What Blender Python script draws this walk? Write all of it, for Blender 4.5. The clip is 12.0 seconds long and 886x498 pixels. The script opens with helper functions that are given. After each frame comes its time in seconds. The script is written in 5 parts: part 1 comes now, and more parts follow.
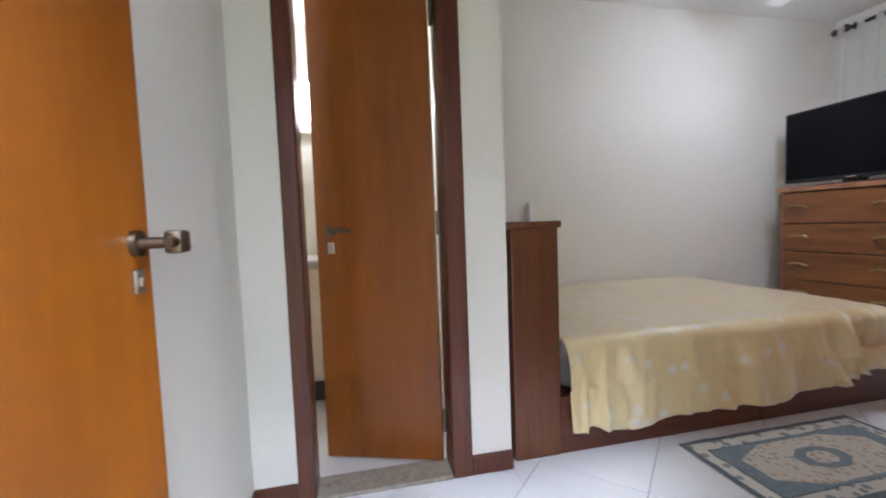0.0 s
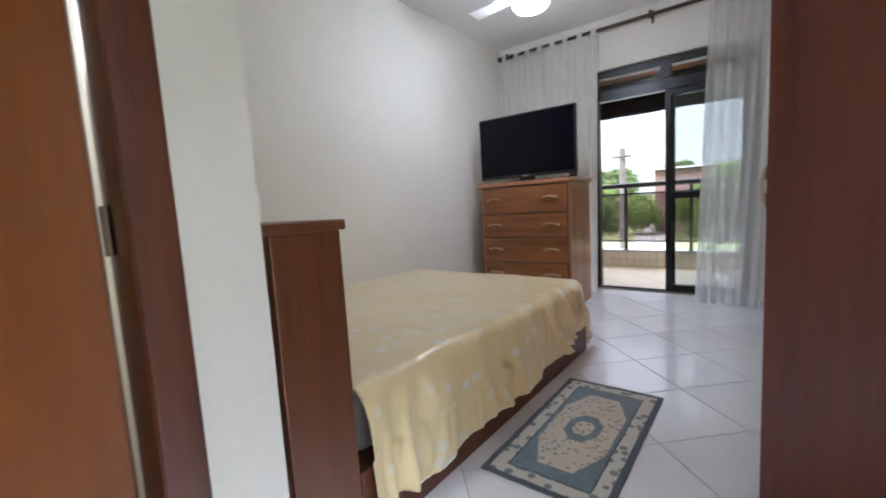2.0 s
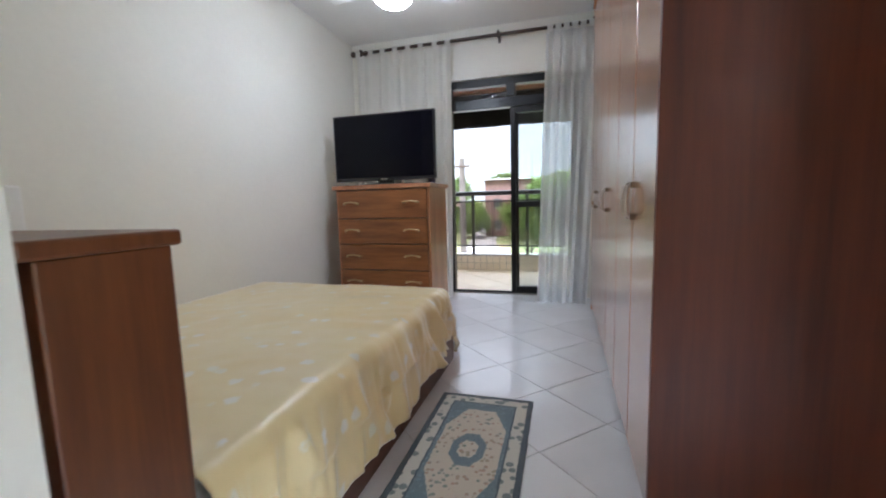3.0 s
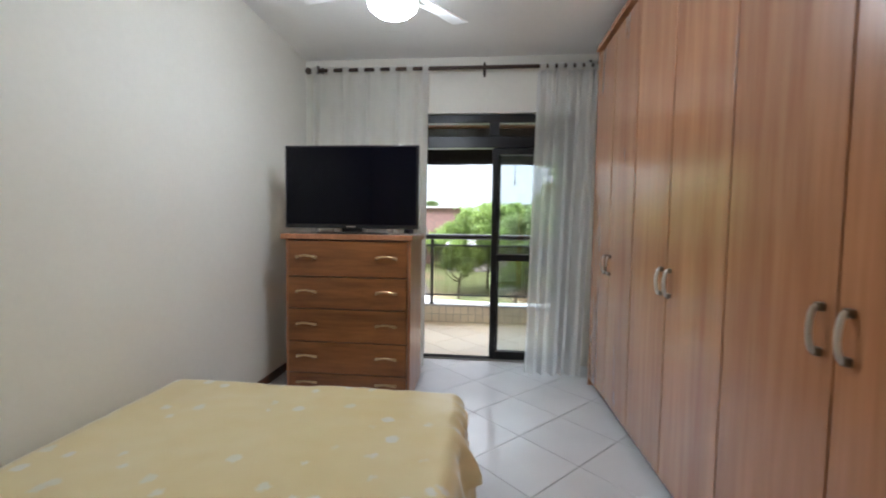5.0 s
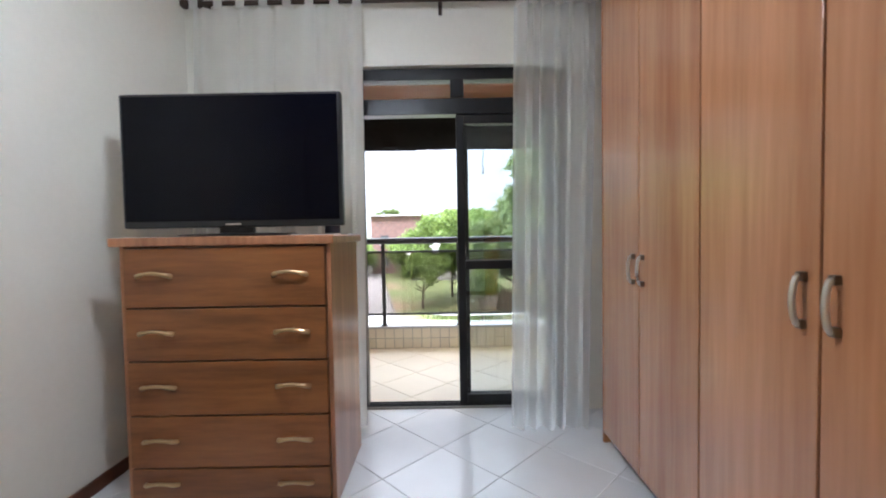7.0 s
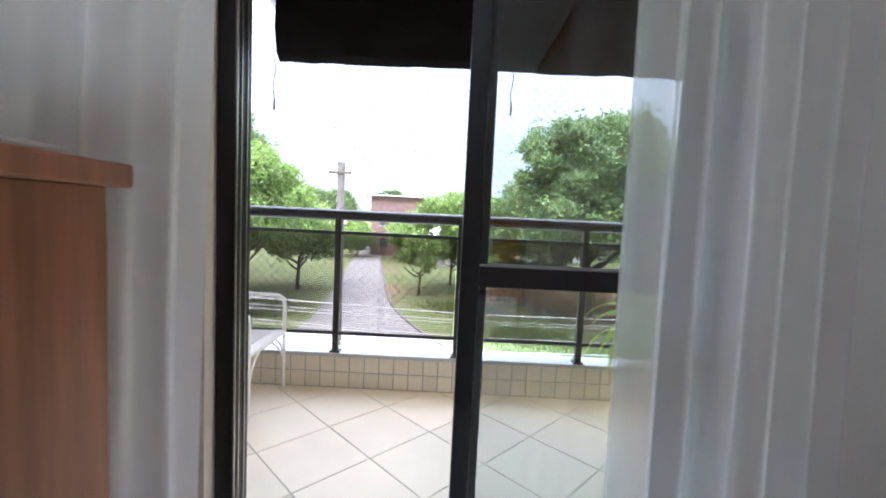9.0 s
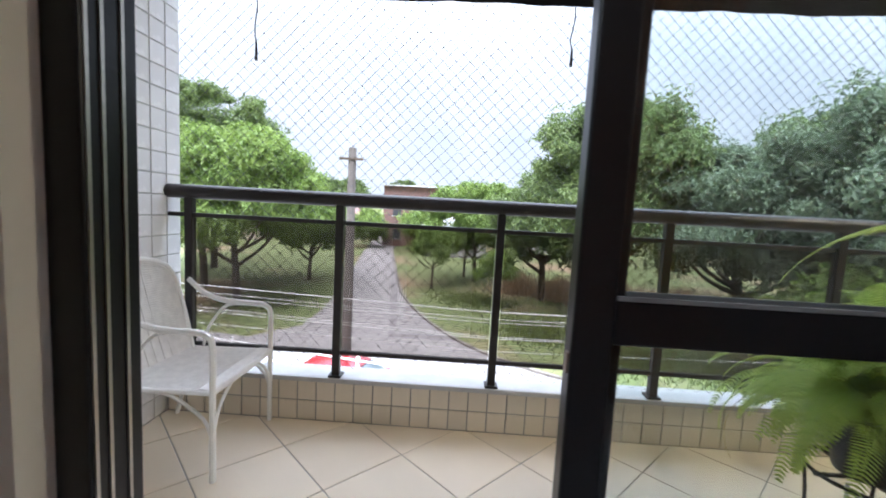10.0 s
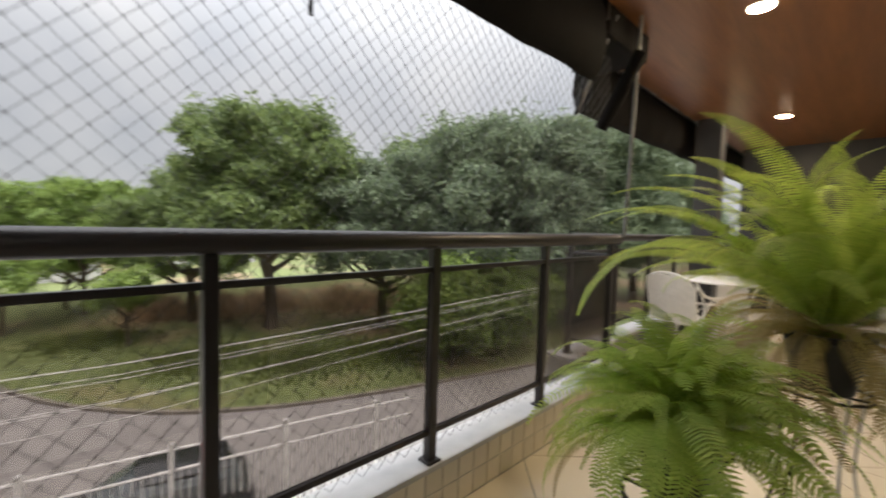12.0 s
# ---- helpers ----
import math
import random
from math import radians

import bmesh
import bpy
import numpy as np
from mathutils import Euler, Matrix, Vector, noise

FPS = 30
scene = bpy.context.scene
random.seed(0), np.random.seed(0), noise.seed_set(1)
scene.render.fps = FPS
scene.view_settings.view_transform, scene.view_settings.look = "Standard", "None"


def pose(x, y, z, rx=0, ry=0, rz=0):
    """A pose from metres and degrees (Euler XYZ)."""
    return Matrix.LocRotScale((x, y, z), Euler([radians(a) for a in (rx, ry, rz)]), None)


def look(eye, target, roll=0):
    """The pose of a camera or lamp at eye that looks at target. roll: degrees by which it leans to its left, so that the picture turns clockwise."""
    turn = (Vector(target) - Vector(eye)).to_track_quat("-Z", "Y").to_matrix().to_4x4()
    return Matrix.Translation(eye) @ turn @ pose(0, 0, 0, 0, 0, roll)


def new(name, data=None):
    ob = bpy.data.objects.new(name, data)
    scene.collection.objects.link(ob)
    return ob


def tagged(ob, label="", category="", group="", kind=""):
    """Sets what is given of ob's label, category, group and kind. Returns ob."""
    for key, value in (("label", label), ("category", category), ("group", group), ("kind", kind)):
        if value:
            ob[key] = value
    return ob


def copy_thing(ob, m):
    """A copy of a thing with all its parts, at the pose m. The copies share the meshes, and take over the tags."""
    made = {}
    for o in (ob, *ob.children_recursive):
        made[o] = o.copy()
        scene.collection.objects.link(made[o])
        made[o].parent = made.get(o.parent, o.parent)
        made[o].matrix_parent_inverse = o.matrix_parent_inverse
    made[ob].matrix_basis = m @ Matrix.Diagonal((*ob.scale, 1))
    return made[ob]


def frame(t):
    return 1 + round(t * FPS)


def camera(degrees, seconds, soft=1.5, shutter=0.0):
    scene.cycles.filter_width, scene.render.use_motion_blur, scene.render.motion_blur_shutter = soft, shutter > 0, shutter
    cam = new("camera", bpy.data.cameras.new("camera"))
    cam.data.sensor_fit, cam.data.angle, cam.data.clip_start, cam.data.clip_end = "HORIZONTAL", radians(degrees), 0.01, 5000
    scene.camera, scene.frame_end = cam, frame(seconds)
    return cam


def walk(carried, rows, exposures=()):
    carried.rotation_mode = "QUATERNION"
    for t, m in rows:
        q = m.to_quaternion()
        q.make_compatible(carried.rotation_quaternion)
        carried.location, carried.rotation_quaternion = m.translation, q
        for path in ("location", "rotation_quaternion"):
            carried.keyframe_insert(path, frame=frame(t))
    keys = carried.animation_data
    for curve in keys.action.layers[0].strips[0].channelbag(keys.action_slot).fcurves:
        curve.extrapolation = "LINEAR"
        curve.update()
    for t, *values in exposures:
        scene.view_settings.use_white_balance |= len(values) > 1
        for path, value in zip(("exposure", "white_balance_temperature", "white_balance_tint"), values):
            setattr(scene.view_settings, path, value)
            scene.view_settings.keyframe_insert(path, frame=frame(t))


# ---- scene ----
# ---- the camera and its walk ----
cam = camera(94.4, 12.0, soft=1.9, shutter=0.3)
PATH = [
    (0, (-0.028, -0.337, 1.053), (-1.979, 0.084, 0.932), -2.1),
    (0.5, (-0.213, -0.402, 1.095), (-2.038, 0.404, 0.947), -2.1),
    (0.6, (-0.244, -0.386, 1.096), (-2.046, 0.473, 0.969), -2.7),
    (1, (-0.342, -0.345, 1.084), (-2.034, 0.715, 0.968), -2.6),
    (1.2, (-0.389, -0.318, 1.096), (-2.02, 0.832, 0.962), -3.1),
    (1.5, (-0.536, -0.248, 1.06), (-2.042, 1.057, 0.896), -3.2),
    (1.8, (-0.641, -0.234, 1.089), (-1.997, 1.222, 0.884), -3.6),
    (2, (-0.703, -0.222, 1.072), (-1.931, 1.343, 0.86), -3.4),
    (2.5, (-0.856, -0.176, 1.099), (-1.743, 1.6, 0.865), -3.0),
    (3, (-0.945, -0.077, 1.088), (-1.506, 1.829, 0.858), -1.6),
    (3.2, (-0.986, 0.006, 1.101), (-1.443, 1.939, 0.871), -1.2),
    (4.8, (-1.581, 0.525, 1.341), (-1.666, 2.52, 1.222), 0.8),
    (5, (-1.61, 0.549, 1.336), (-1.795, 2.538, 1.225), 0.8),
    (5.5, (-1.588, 0.643, 1.348), (-2.175, 2.551, 1.228), 0.7),
    (5.7, (-1.56, 0.681, 1.315), (-2.241, 2.558, 1.193), 0.4),
    (6, (-1.557, 0.855, 1.297), (-2.172, 2.751, 1.139), 0.2),
    (6.5, (-1.635, 1.237, 1.255), (-1.82, 3.224, 1.12), -0.9),
    (7, (-1.609, 1.683, 1.256), (-1.616, 3.682, 1.185), -1.0),
    (7.1, (-1.599, 1.761, 1.279), (-1.597, 3.76, 1.206), -0.7),
    (7.2, (-1.581, 1.855, 1.289), (-1.583, 3.854, 1.224), -0.6),
    (8.8, (-1.548, 3.262, 1.196), (-1.555, 5.258, 1.071), 2.3),
    (9, (-1.562, 3.417, 1.196), (-1.572, 5.411, 1.052), 2.7),
    (9.2, (-1.587, 3.552, 1.192), (-1.606, 5.547, 1.045), 2.8),
    (9.5, (-1.609, 3.746, 1.186), (-1.634, 5.739, 1.022), 2.9),
    (9.8, (-1.645, 3.976, 1.176), (-1.707, 5.967, 1.005), 3.2),
    (10, (-1.676, 4.077, 1.172), (-1.743, 6.066, 0.98), 3.1),
    (10.2, (-1.714, 4.169, 1.158), (-1.729, 6.159, 0.956), 3.2),
    (10.5, (-1.793, 4.291, 1.165), (-1.641, 6.275, 0.965), 3.3),
    (11, (-1.866, 4.469, 1.195), (-1.419, 6.413, 1.045), 3.0),
    (11.5, (-1.875, 4.712, 1.214), (-1.082, 6.544, 1.11), 2.4),
    (12, (-1.776, 4.933, 1.253), (-0.385, 6.366, 1.143), 1.6),
]
EXPOSURES = [(0, 2.5, 5700, 17), (2.2, 2.5, 5650, 14), (3.2, 2.55, 5650, 12), (5.0, 2.45, 5850, 10), (6.2, 2.4, 5800, 11), (7.2, 2.75, 5700, 12), (9, 2.55, 5400, 14), (10, 1.9, 5550, 13), (10.6, 1.65, 6000, 13), (12, 1.0, 6500, 12)]
walk(cam, [(t, look(eye, target, roll)) for t, eye, target, roll in PATH], EXPOSURES)

# ---- world, sun, exposure ----
world = bpy.data.worlds.new("sky")
scene.world = world
world.use_nodes = True
wn, wl = world.node_tree.nodes, world.node_tree.links
SUN_UP, SUN_TURN = radians(52), radians(200)
sky = wn.new("ShaderNodeTexSky")
sky.sky_type, sky.sun_disc, sky.sun_elevation, sky.sun_rotation = "NISHITA", False, SUN_UP, SUN_TURN
cloud_at = wn.new("ShaderNodeTexCoord")
cloud = wn.new("ShaderNodeTexNoise")
cloud.inputs["Scale"].default_value, cloud.inputs["Detail"].default_value = 3.4, 7
cloud_ramp = wn.new("ShaderNodeValToRGB")
cloud_ramp.color_ramp.elements[0].position, cloud_ramp.color_ramp.elements[1].position = 0.3, 0.72
cloud_ramp.color_ramp.elements[0].color, cloud_ramp.color_ramp.elements[1].color = (6.6, 6.9, 7.3, 1), (9.2, 9.2, 9.1, 1)
veil = wn.new("ShaderNodeMix")
veil.data_type = "RGBA"
veil.inputs["Factor"].default_value = 0.9
wl.new(cloud_at.outputs["Generated"], cloud.inputs["Vector"])
wl.new(cloud.outputs["Fac"], cloud_ramp.inputs["Fac"])
wl.new(sky.outputs["Color"], veil.inputs["A"])
wl.new(cloud_ramp.outputs["Color"], veil.inputs["B"])
# an overcast sky is about three times as bright overhead as at the horizon
split, rise, lift = wn.new("ShaderNodeSeparateXYZ"), wn.new("ShaderNodeMapRange"), wn.new("ShaderNodeVectorMath")
rise.inputs["From Min"].default_value, rise.inputs["From Max"].default_value = 0.0, 1.0
rise.inputs["To Min"].default_value, rise.inputs["To Max"].default_value = 0.28, 3.4
lift.operation = "SCALE"
wl.new(cloud_at.outputs["Generated"], split.inputs[0])
steep = wn.new("ShaderNodeMath")
steep.operation, steep.inputs[1].default_value = "POWER", 3.0
above = wn.new("ShaderNodeMath")
above.operation, above.inputs[1].default_value = "MAXIMUM", 0.0
wl.new(split.outputs["Z"], above.inputs[0])
wl.new(above.outputs[0], steep.inputs[0])
wl.new(steep.outputs[0], rise.inputs["Value"])
wl.new(veil.outputs["Result"], lift.inputs[0])
wl.new(rise.outputs["Result"], lift.inputs["Scale"])
wl.new(lift.outputs["Vector"], wn["Background"].inputs["Color"])
wn["Background"].inputs["Strength"].default_value = 0.13

sun = new("sun", bpy.data.lights.new("sun", "SUN"))
sun.data.energy, sun.data.angle, sun.data.color = 1.1, radians(15), (1.0, 0.96, 0.9)
sun.rotation_euler = (radians(90) - SUN_UP, 0, radians(180) - SUN_TURN)


# ---- materials ----
def base_material(name, rough=0.5, metal=0.0):
    m = bpy.data.materials.new(name)
    m.use_nodes = True
    b = m.node_tree.nodes["Principled BSDF"]
    b.inputs["Roughness"].default_value, b.inputs["Metallic"].default_value = rough, metal
    return m, m.node_tree.nodes, m.node_tree.links, b


def coords(n, l, scale=(1, 1, 1), kind="Object"):
    tc, mp = n.new("ShaderNodeTexCoord"), n.new("ShaderNodeMapping")
    mp.inputs["Scale"].default_value = scale
    l.new(tc.outputs[kind], mp.inputs["Vector"])
    return mp.outputs["Vector"]


def noise_tex(n, l, vec, scale, detail=4, rough=0.55):
    t = n.new("ShaderNodeTexNoise")
    t.inputs["Scale"].default_value, t.inputs["Detail"].default_value, t.inputs["Roughness"].default_value = scale, detail, rough
    l.new(vec, t.inputs["Vector"])
    return t.outputs["Fac"]


def ramp(n, l, fac, stops):
    r = n.new("ShaderNodeValToRGB")
    e = r.color_ramp.elements
    while len(e) < len(stops):
        e.new(0.5)
    for k, (p, c) in enumerate(stops):
        e[k].position, e[k].color = p, (*c, 1)
    l.new(fac, r.inputs["Fac"])
    return r.outputs["Color"]


def mix(n, l, fac, a, b, blend="MIX"):
    m = n.new("ShaderNodeMix")
    m.data_type, m.blend_type = "RGBA", blend
    for sock, v in (("Factor", fac), ("A", a), ("B", b)):
        s = m.inputs[sock]
        if hasattr(v, "is_linked"):
            l.new(v, s)
        elif sock == "Factor":
            s.default_value = v
        else:
            s.default_value = (*v, 1)
    return m.outputs["Result"]


def bump(n, l, b, height, strength, dist=0.01):
    u = n.new("ShaderNodeBump")
    u.inputs["Strength"].default_value, u.inputs["Distance"].default_value = strength, dist
    l.new(height, u.inputs["Height"])
    l.new(u.outputs["Normal"], b.inputs["Normal"])


def shade(c, k):
    return tuple(min(1, v * k) for v in c)


def plain(name, c, rough=0.5, metal=0.0, vary=0.08, scale=6.0, bumps=0.05, coat=0.0):
    """A surface of one colour with slight blotches, fine grain and relief."""
    m, n, l, b = base_material(name, rough, metal)
    v = coords(n, l)
    big, fine = noise_tex(n, l, v, scale), noise_tex(n, l, v, scale * 22, 3)
    col = ramp(n, l, big, [(0.3, shade(c, 1 - vary)), (0.7, shade(c, 1 + vary))])
    col = mix(n, l, 0.25, col, ramp(n, l, fine, [(0.3, shade(c, 1 - 2 * vary)), (0.7, shade(c, 1 + 2 * vary))]))
    l.new(col, b.inputs["Base Color"])
    rr = n.new("ShaderNodeMapRange")
    rr.inputs["To Min"].default_value, rr.inputs["To Max"].default_value = max(0.02, rough - 0.07), min(1, rough + 0.07)
    l.new(big, rr.inputs["Value"])
    l.new(rr.outputs["Result"], b.inputs["Roughness"])
    if bumps:
        bump(n, l, b, fine, bumps, 0.004)
    if coat:
        b.inputs["Coat Weight"].default_value, b.inputs["Coat Roughness"].default_value = coat, 0.12
    return m


def wood(name, light, dark, grain=(14, 14, 0.9), rough=0.35, coat=0.15, shift=True):
    """Wood with long grain; grain: the noise's scale along each axis, small along the fibre."""
    m, n, l, b = base_material(name, rough)
    tc, info = n.new("ShaderNodeTexCoord"), n.new("ShaderNodeObjectInfo")
    off = n.new("ShaderNodeVectorMath")
    off.operation = "MULTIPLY_ADD"
    off.inputs[1].default_value = (1, 1, 1)
    l.new(tc.outputs["Object"], off.inputs[0])
    spread = n.new("ShaderNodeMath")
    spread.operation = "MULTIPLY"
    spread.inputs[1].default_value = 9.0 if shift else 0.0
    l.new(info.outputs["Random"], spread.inputs[0])
    l.new(spread.outputs[0], off.inputs[2])
    mp = n.new("ShaderNodeMapping")
    mp.inputs["Scale"].default_value = grain
    l.new(off.outputs["Vector"], mp.inputs["Vector"])
    g = noise_tex(n, l, mp.outputs["Vector"], 1.0, 8, 0.62)
    streak = n.new("ShaderNodeMapping")
    streak.inputs["Scale"].default_value = tuple(q * 5 for q in grain)
    l.new(off.outputs["Vector"], streak.inputs["Vector"])
    s = noise_tex(n, l, streak.outputs["Vector"], 1.0, 3)
    col = ramp(n, l, g, [(0.34, dark), (0.5, shade(light, 0.8)), (0.64, light)])
    col = mix(n, l, 0.35, col, ramp(n, l, s, [(0.35, dark), (0.65, light)]))
    l.new(col, b.inputs["Base Color"])
    bump(n, l, b, s, 0.06, 0.003)
    b.inputs["Coat Weight"].default_value, b.inputs["Coat Roughness"].default_value = coat, 0.2
    return m


def piece(name, c, rough, vary, stain=0.1):
    """Tiles and stones: each piece with its own tone, faint clouds and dirt."""
    m, n, l, b = base_material(name, rough)
    info = n.new("ShaderNodeObjectInfo")
    v = coords(n, l)
    big, fine = noise_tex(n, l, v, 3.2, 5), noise_tex(n, l, v, 90, 3)
    col = ramp(n, l, info.outputs["Random"], [(0.0, shade(c, 1 - vary)), (1.0, shade(c, 1 + vary))])
    col = mix(n, l, stain, col, ramp(n, l, big, [(0.3, shade(c, 0.55)), (0.65, shade(c, 1.1))]))
    l.new(col, b.inputs["Base Color"])
    rr = n.new("ShaderNodeMapRange")
    rr.inputs["To Min"].default_value, rr.inputs["To Max"].default_value = max(0.03, rough - 0.08), rough + 0.1
    l.new(big, rr.inputs["Value"])
    l.new(rr.outputs["Result"], b.inputs["Roughness"])
    bump(n, l, b, fine, 0.03, 0.002)
    return m


def glass(name, tint, rough=0.0):
    m, n, l, b = base_material(name, rough)
    clear, gloss, face, both = n.new("ShaderNodeBsdfTransparent"), n.new("ShaderNodeBsdfGlossy"), n.new("ShaderNodeLayerWeight"), n.new("ShaderNodeMixShader")
    power, curve = n.new("ShaderNodeMath"), n.new("ShaderNodeMath")
    power.operation, curve.operation = "POWER", "MULTIPLY_ADD"
    power.inputs[1].default_value, curve.inputs[1].default_value, curve.inputs[2].default_value = 5.0, 0.5, 0.03
    l.new(face.outputs["Facing"], power.inputs[0])
    l.new(power.outputs[0], curve.inputs[0])
    clear.inputs["Color"].default_value, gloss.inputs["Roughness"].default_value = (*tint, 1), rough
    face.inputs["Blend"].default_value = 0.5
    l.new(curve.outputs[0], both.inputs["Fac"])
    l.new(clear.outputs["BSDF"], both.inputs[1])
    l.new(gloss.outputs["BSDF"], both.inputs[2])
    l.new(both.outputs["Shader"], n["Material Output"].inputs["Surface"])
    return m


def fabric(name, c, lit_through=0.4, clear=0.0, weave=900):
    m, n, l, b = base_material(name, 0.85)
    v = coords(n, l)
    folds = noise_tex(n, l, v, 5)
    fine = noise_tex(n, l, v, weave, 2)
    l.new(ramp(n, l, folds, [(0.3, shade(c, 0.94)), (0.7, shade(c, 1.04))]), b.inputs["Base Color"])
    bump(n, l, b, fine, 0.1, 0.001)
    trans, both = n.new("ShaderNodeBsdfTranslucent"), n.new("ShaderNodeMixShader")
    trans.inputs["Color"].default_value = (*c, 1)
    both.inputs["Fac"].default_value = lit_through
    l.new(b.outputs["BSDF"], both.inputs[1])
    l.new(trans.outputs["BSDF"], both.inputs[2])
    last = both
    if clear:
        open_, thin = n.new("ShaderNodeBsdfTransparent"), n.new("ShaderNodeMixShader")
        thin.inputs["Fac"].default_value = clear
        l.new(both.outputs["Shader"], thin.inputs[1])
        l.new(open_.outputs["BSDF"], thin.inputs[2])
        last = thin
    l.new(last.outputs["Shader"], n["Material Output"].inputs["Surface"])
    return m


def leaf(name, light, dark, lit_through=0.35):
    m, n, l, b = base_material(name, 0.55)
    geo = n.new("ShaderNodeNewGeometry")
    patch = noise_tex(n, l, coords(n, l), 0.9, 3)
    col = ramp(n, l, geo.outputs["Random Per Island"], [(0.0, dark), (0.6, tuple((p + q) / 2 for p, q in zip(light, dark))), (1.0, light)])
    col = mix(n, l, 0.4, col, ramp(n, l, patch, [(0.35, dark), (0.65, light)]))
    l.new(col, b.inputs["Base Color"])
    trans, both = n.new("ShaderNodeBsdfTranslucent"), n.new("ShaderNodeMixShader")
    l.new(col, trans.inputs["Color"])
    both.inputs["Fac"].default_value = lit_through
    l.new(b.outputs["BSDF"], both.inputs[1])
    l.new(trans.outputs["BSDF"], both.inputs[2])
    l.new(both.outputs["Shader"], n["Material Output"].inputs["Surface"])
    return m


def glow(name, c, strength):
    m, n, l, b = base_material(name)
    b.inputs["Base Color"].default_value = (*c, 1)
    b.inputs["Emission Color"].default_value, b.inputs["Emission Strength"].default_value = (*c, 1), strength
    return m


PAINT = plain("wall_paint", (0.78, 0.765, 0.695), 0.6, vary=0.025, scale=1.6, bumps=0.08)
CEIL = plain("ceiling_paint", (0.85, 0.845, 0.82), 0.75, vary=0.02, scale=1.2, bumps=0.05)
FLOOR_TILE = piece("floor_tile", (0.76, 0.77, 0.785), 0.15, 0.03)
GROUT_LIGHT = plain("pale_grout", (0.42, 0.41, 0.39), 0.9, vary=0.15, scale=12)
GROUT = plain("grout", (0.3, 0.29, 0.27), 0.9, vary=0.15, scale=12)
BALCONY_TILE = piece("balcony_tile", (0.77, 0.68, 0.54), 0.3, 0.04)
WALL_TILE = piece("wall_tile", (0.8, 0.79, 0.79), 0.25, 0.05)
KERB_TILE = piece("kerb_tile", (0.72, 0.64, 0.52), 0.28, 0.06)
# one door wood twice: brighter for the lit entrance leaf, darker for the bathroom's
DOOR_WOOD_LIT = wood("lit_door_wood", (0.42, 0.13, 0.006), (0.3, 0.085, 0.004), (5, 5, 0.6), 0.3, 0.2)
DOOR_WOOD_SHADED = wood("shaded_door_wood", (0.27, 0.076, 0.003), (0.18, 0.046, 0.002), (5, 5, 0.6), 0.36, 0.12)
FRAME_WOOD = wood("dark_frame_wood", (0.125, 0.031, 0.009), (0.055, 0.013, 0.005), (22, 22, 1.2), 0.3, 0.3)
BED_WOOD = wood("bed_wood", (0.16, 0.055, 0.018), (0.075, 0.022, 0.008), (12, 12, 0.9), 0.36)
BED_RAIL = wood("bed_rail_wood", (0.14, 0.04, 0.013), (0.065, 0.016, 0.006), (12, 0.9, 12), 0.42)
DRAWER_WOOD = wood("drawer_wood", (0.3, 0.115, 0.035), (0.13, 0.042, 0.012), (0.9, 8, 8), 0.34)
# paler than the drawers: window light on the side is in this colour
CHEST_LIT_WOOD = wood("chest_lit_wood", (0.48, 0.22, 0.11), (0.24, 0.095, 0.042), (9, 9, 0.6), 0.34)
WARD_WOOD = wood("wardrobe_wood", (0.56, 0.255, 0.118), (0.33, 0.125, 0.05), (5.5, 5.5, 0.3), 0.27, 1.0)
# the wardrobe's wood again, with the shade of its turned-away parts in the colour
WARD_SHADED = wood("wardrobe_shaded_wood", (0.135, 0.03, 0.01), (0.055, 0.012, 0.005), (7, 7, 0.4), 0.45, 0.08)
CEIL_WOOD = wood("balcony_ceiling_wood", (0.27, 0.105, 0.034), (0.15, 0.055, 0.018), (0.7, 9, 9), 0.4)
BLACK = plain("black_aluminium", (0.007, 0.007, 0.009), 0.35, 0.3, vary=0.2, scale=4)
RAIL_PAINT = plain("dark_rail_paint", (0.022, 0.018, 0.017), 0.4, 0.2, vary=0.2, scale=5)
GASKET = plain("grey_gasket", (0.2, 0.2, 0.2), 0.6)
STEEL = plain("worn_steel", (0.5, 0.47, 0.43), 0.32, 1.0, vary=0.12)
BRONZE = plain("bronze", (0.2, 0.16, 0.12), 0.35, 1.0, vary=0.2)
NICKEL = plain("satin_nickel", (0.62, 0.58, 0.52), 0.3, 1.0)
BRASS = plain("pale_brass", (0.5, 0.36, 0.2), 0.35, 0.9)
PANE = glass("window_glass", (0.93, 0.95, 0.95))
SMOKED = glass("smoked_glass", (0.58, 0.555, 0.54), 0.02)
SCREEN = plain("screen", (0.0015, 0.0015, 0.004), 0.05, vary=0, bumps=0)
SCREEN.node_tree.nodes["Principled BSDF"].inputs["Specular IOR Level"].default_value = 0.14
SHELL = plain("black_plastic", (0.01, 0.01, 0.011), 0.3)
WHITE_PLASTIC = plain("white_plastic", (0.8, 0.8, 0.78), 0.4, vary=0.02)
WHITE_METAL = plain("white_enamel", (0.84, 0.835, 0.82), 0.4, vary=0.06)
WICKER = plain("white_wicker", (0.82, 0.81, 0.79), 0.6, vary=0.1, scale=30)
STONE_WHITE = plain("white_stone", (0.44, 0.435, 0.43), 0.35, vary=0.14, scale=9)
GRANITE = plain("grey_granite", (0.3, 0.27, 0.22), 0.3, vary=0.3, scale=40)
CREAM = plain("cream_laminate", (0.7, 0.63, 0.48), 0.4)
CURTAIN = fabric("white_curtain", (0.88, 0.875, 0.85), 0.72)
SHEER = fabric("sheer_curtain", (0.97, 0.97, 0.97), 0.85, 0.3)
ROD = plain("dark_rod", (0.05, 0.03, 0.022), 0.4, 0.3)
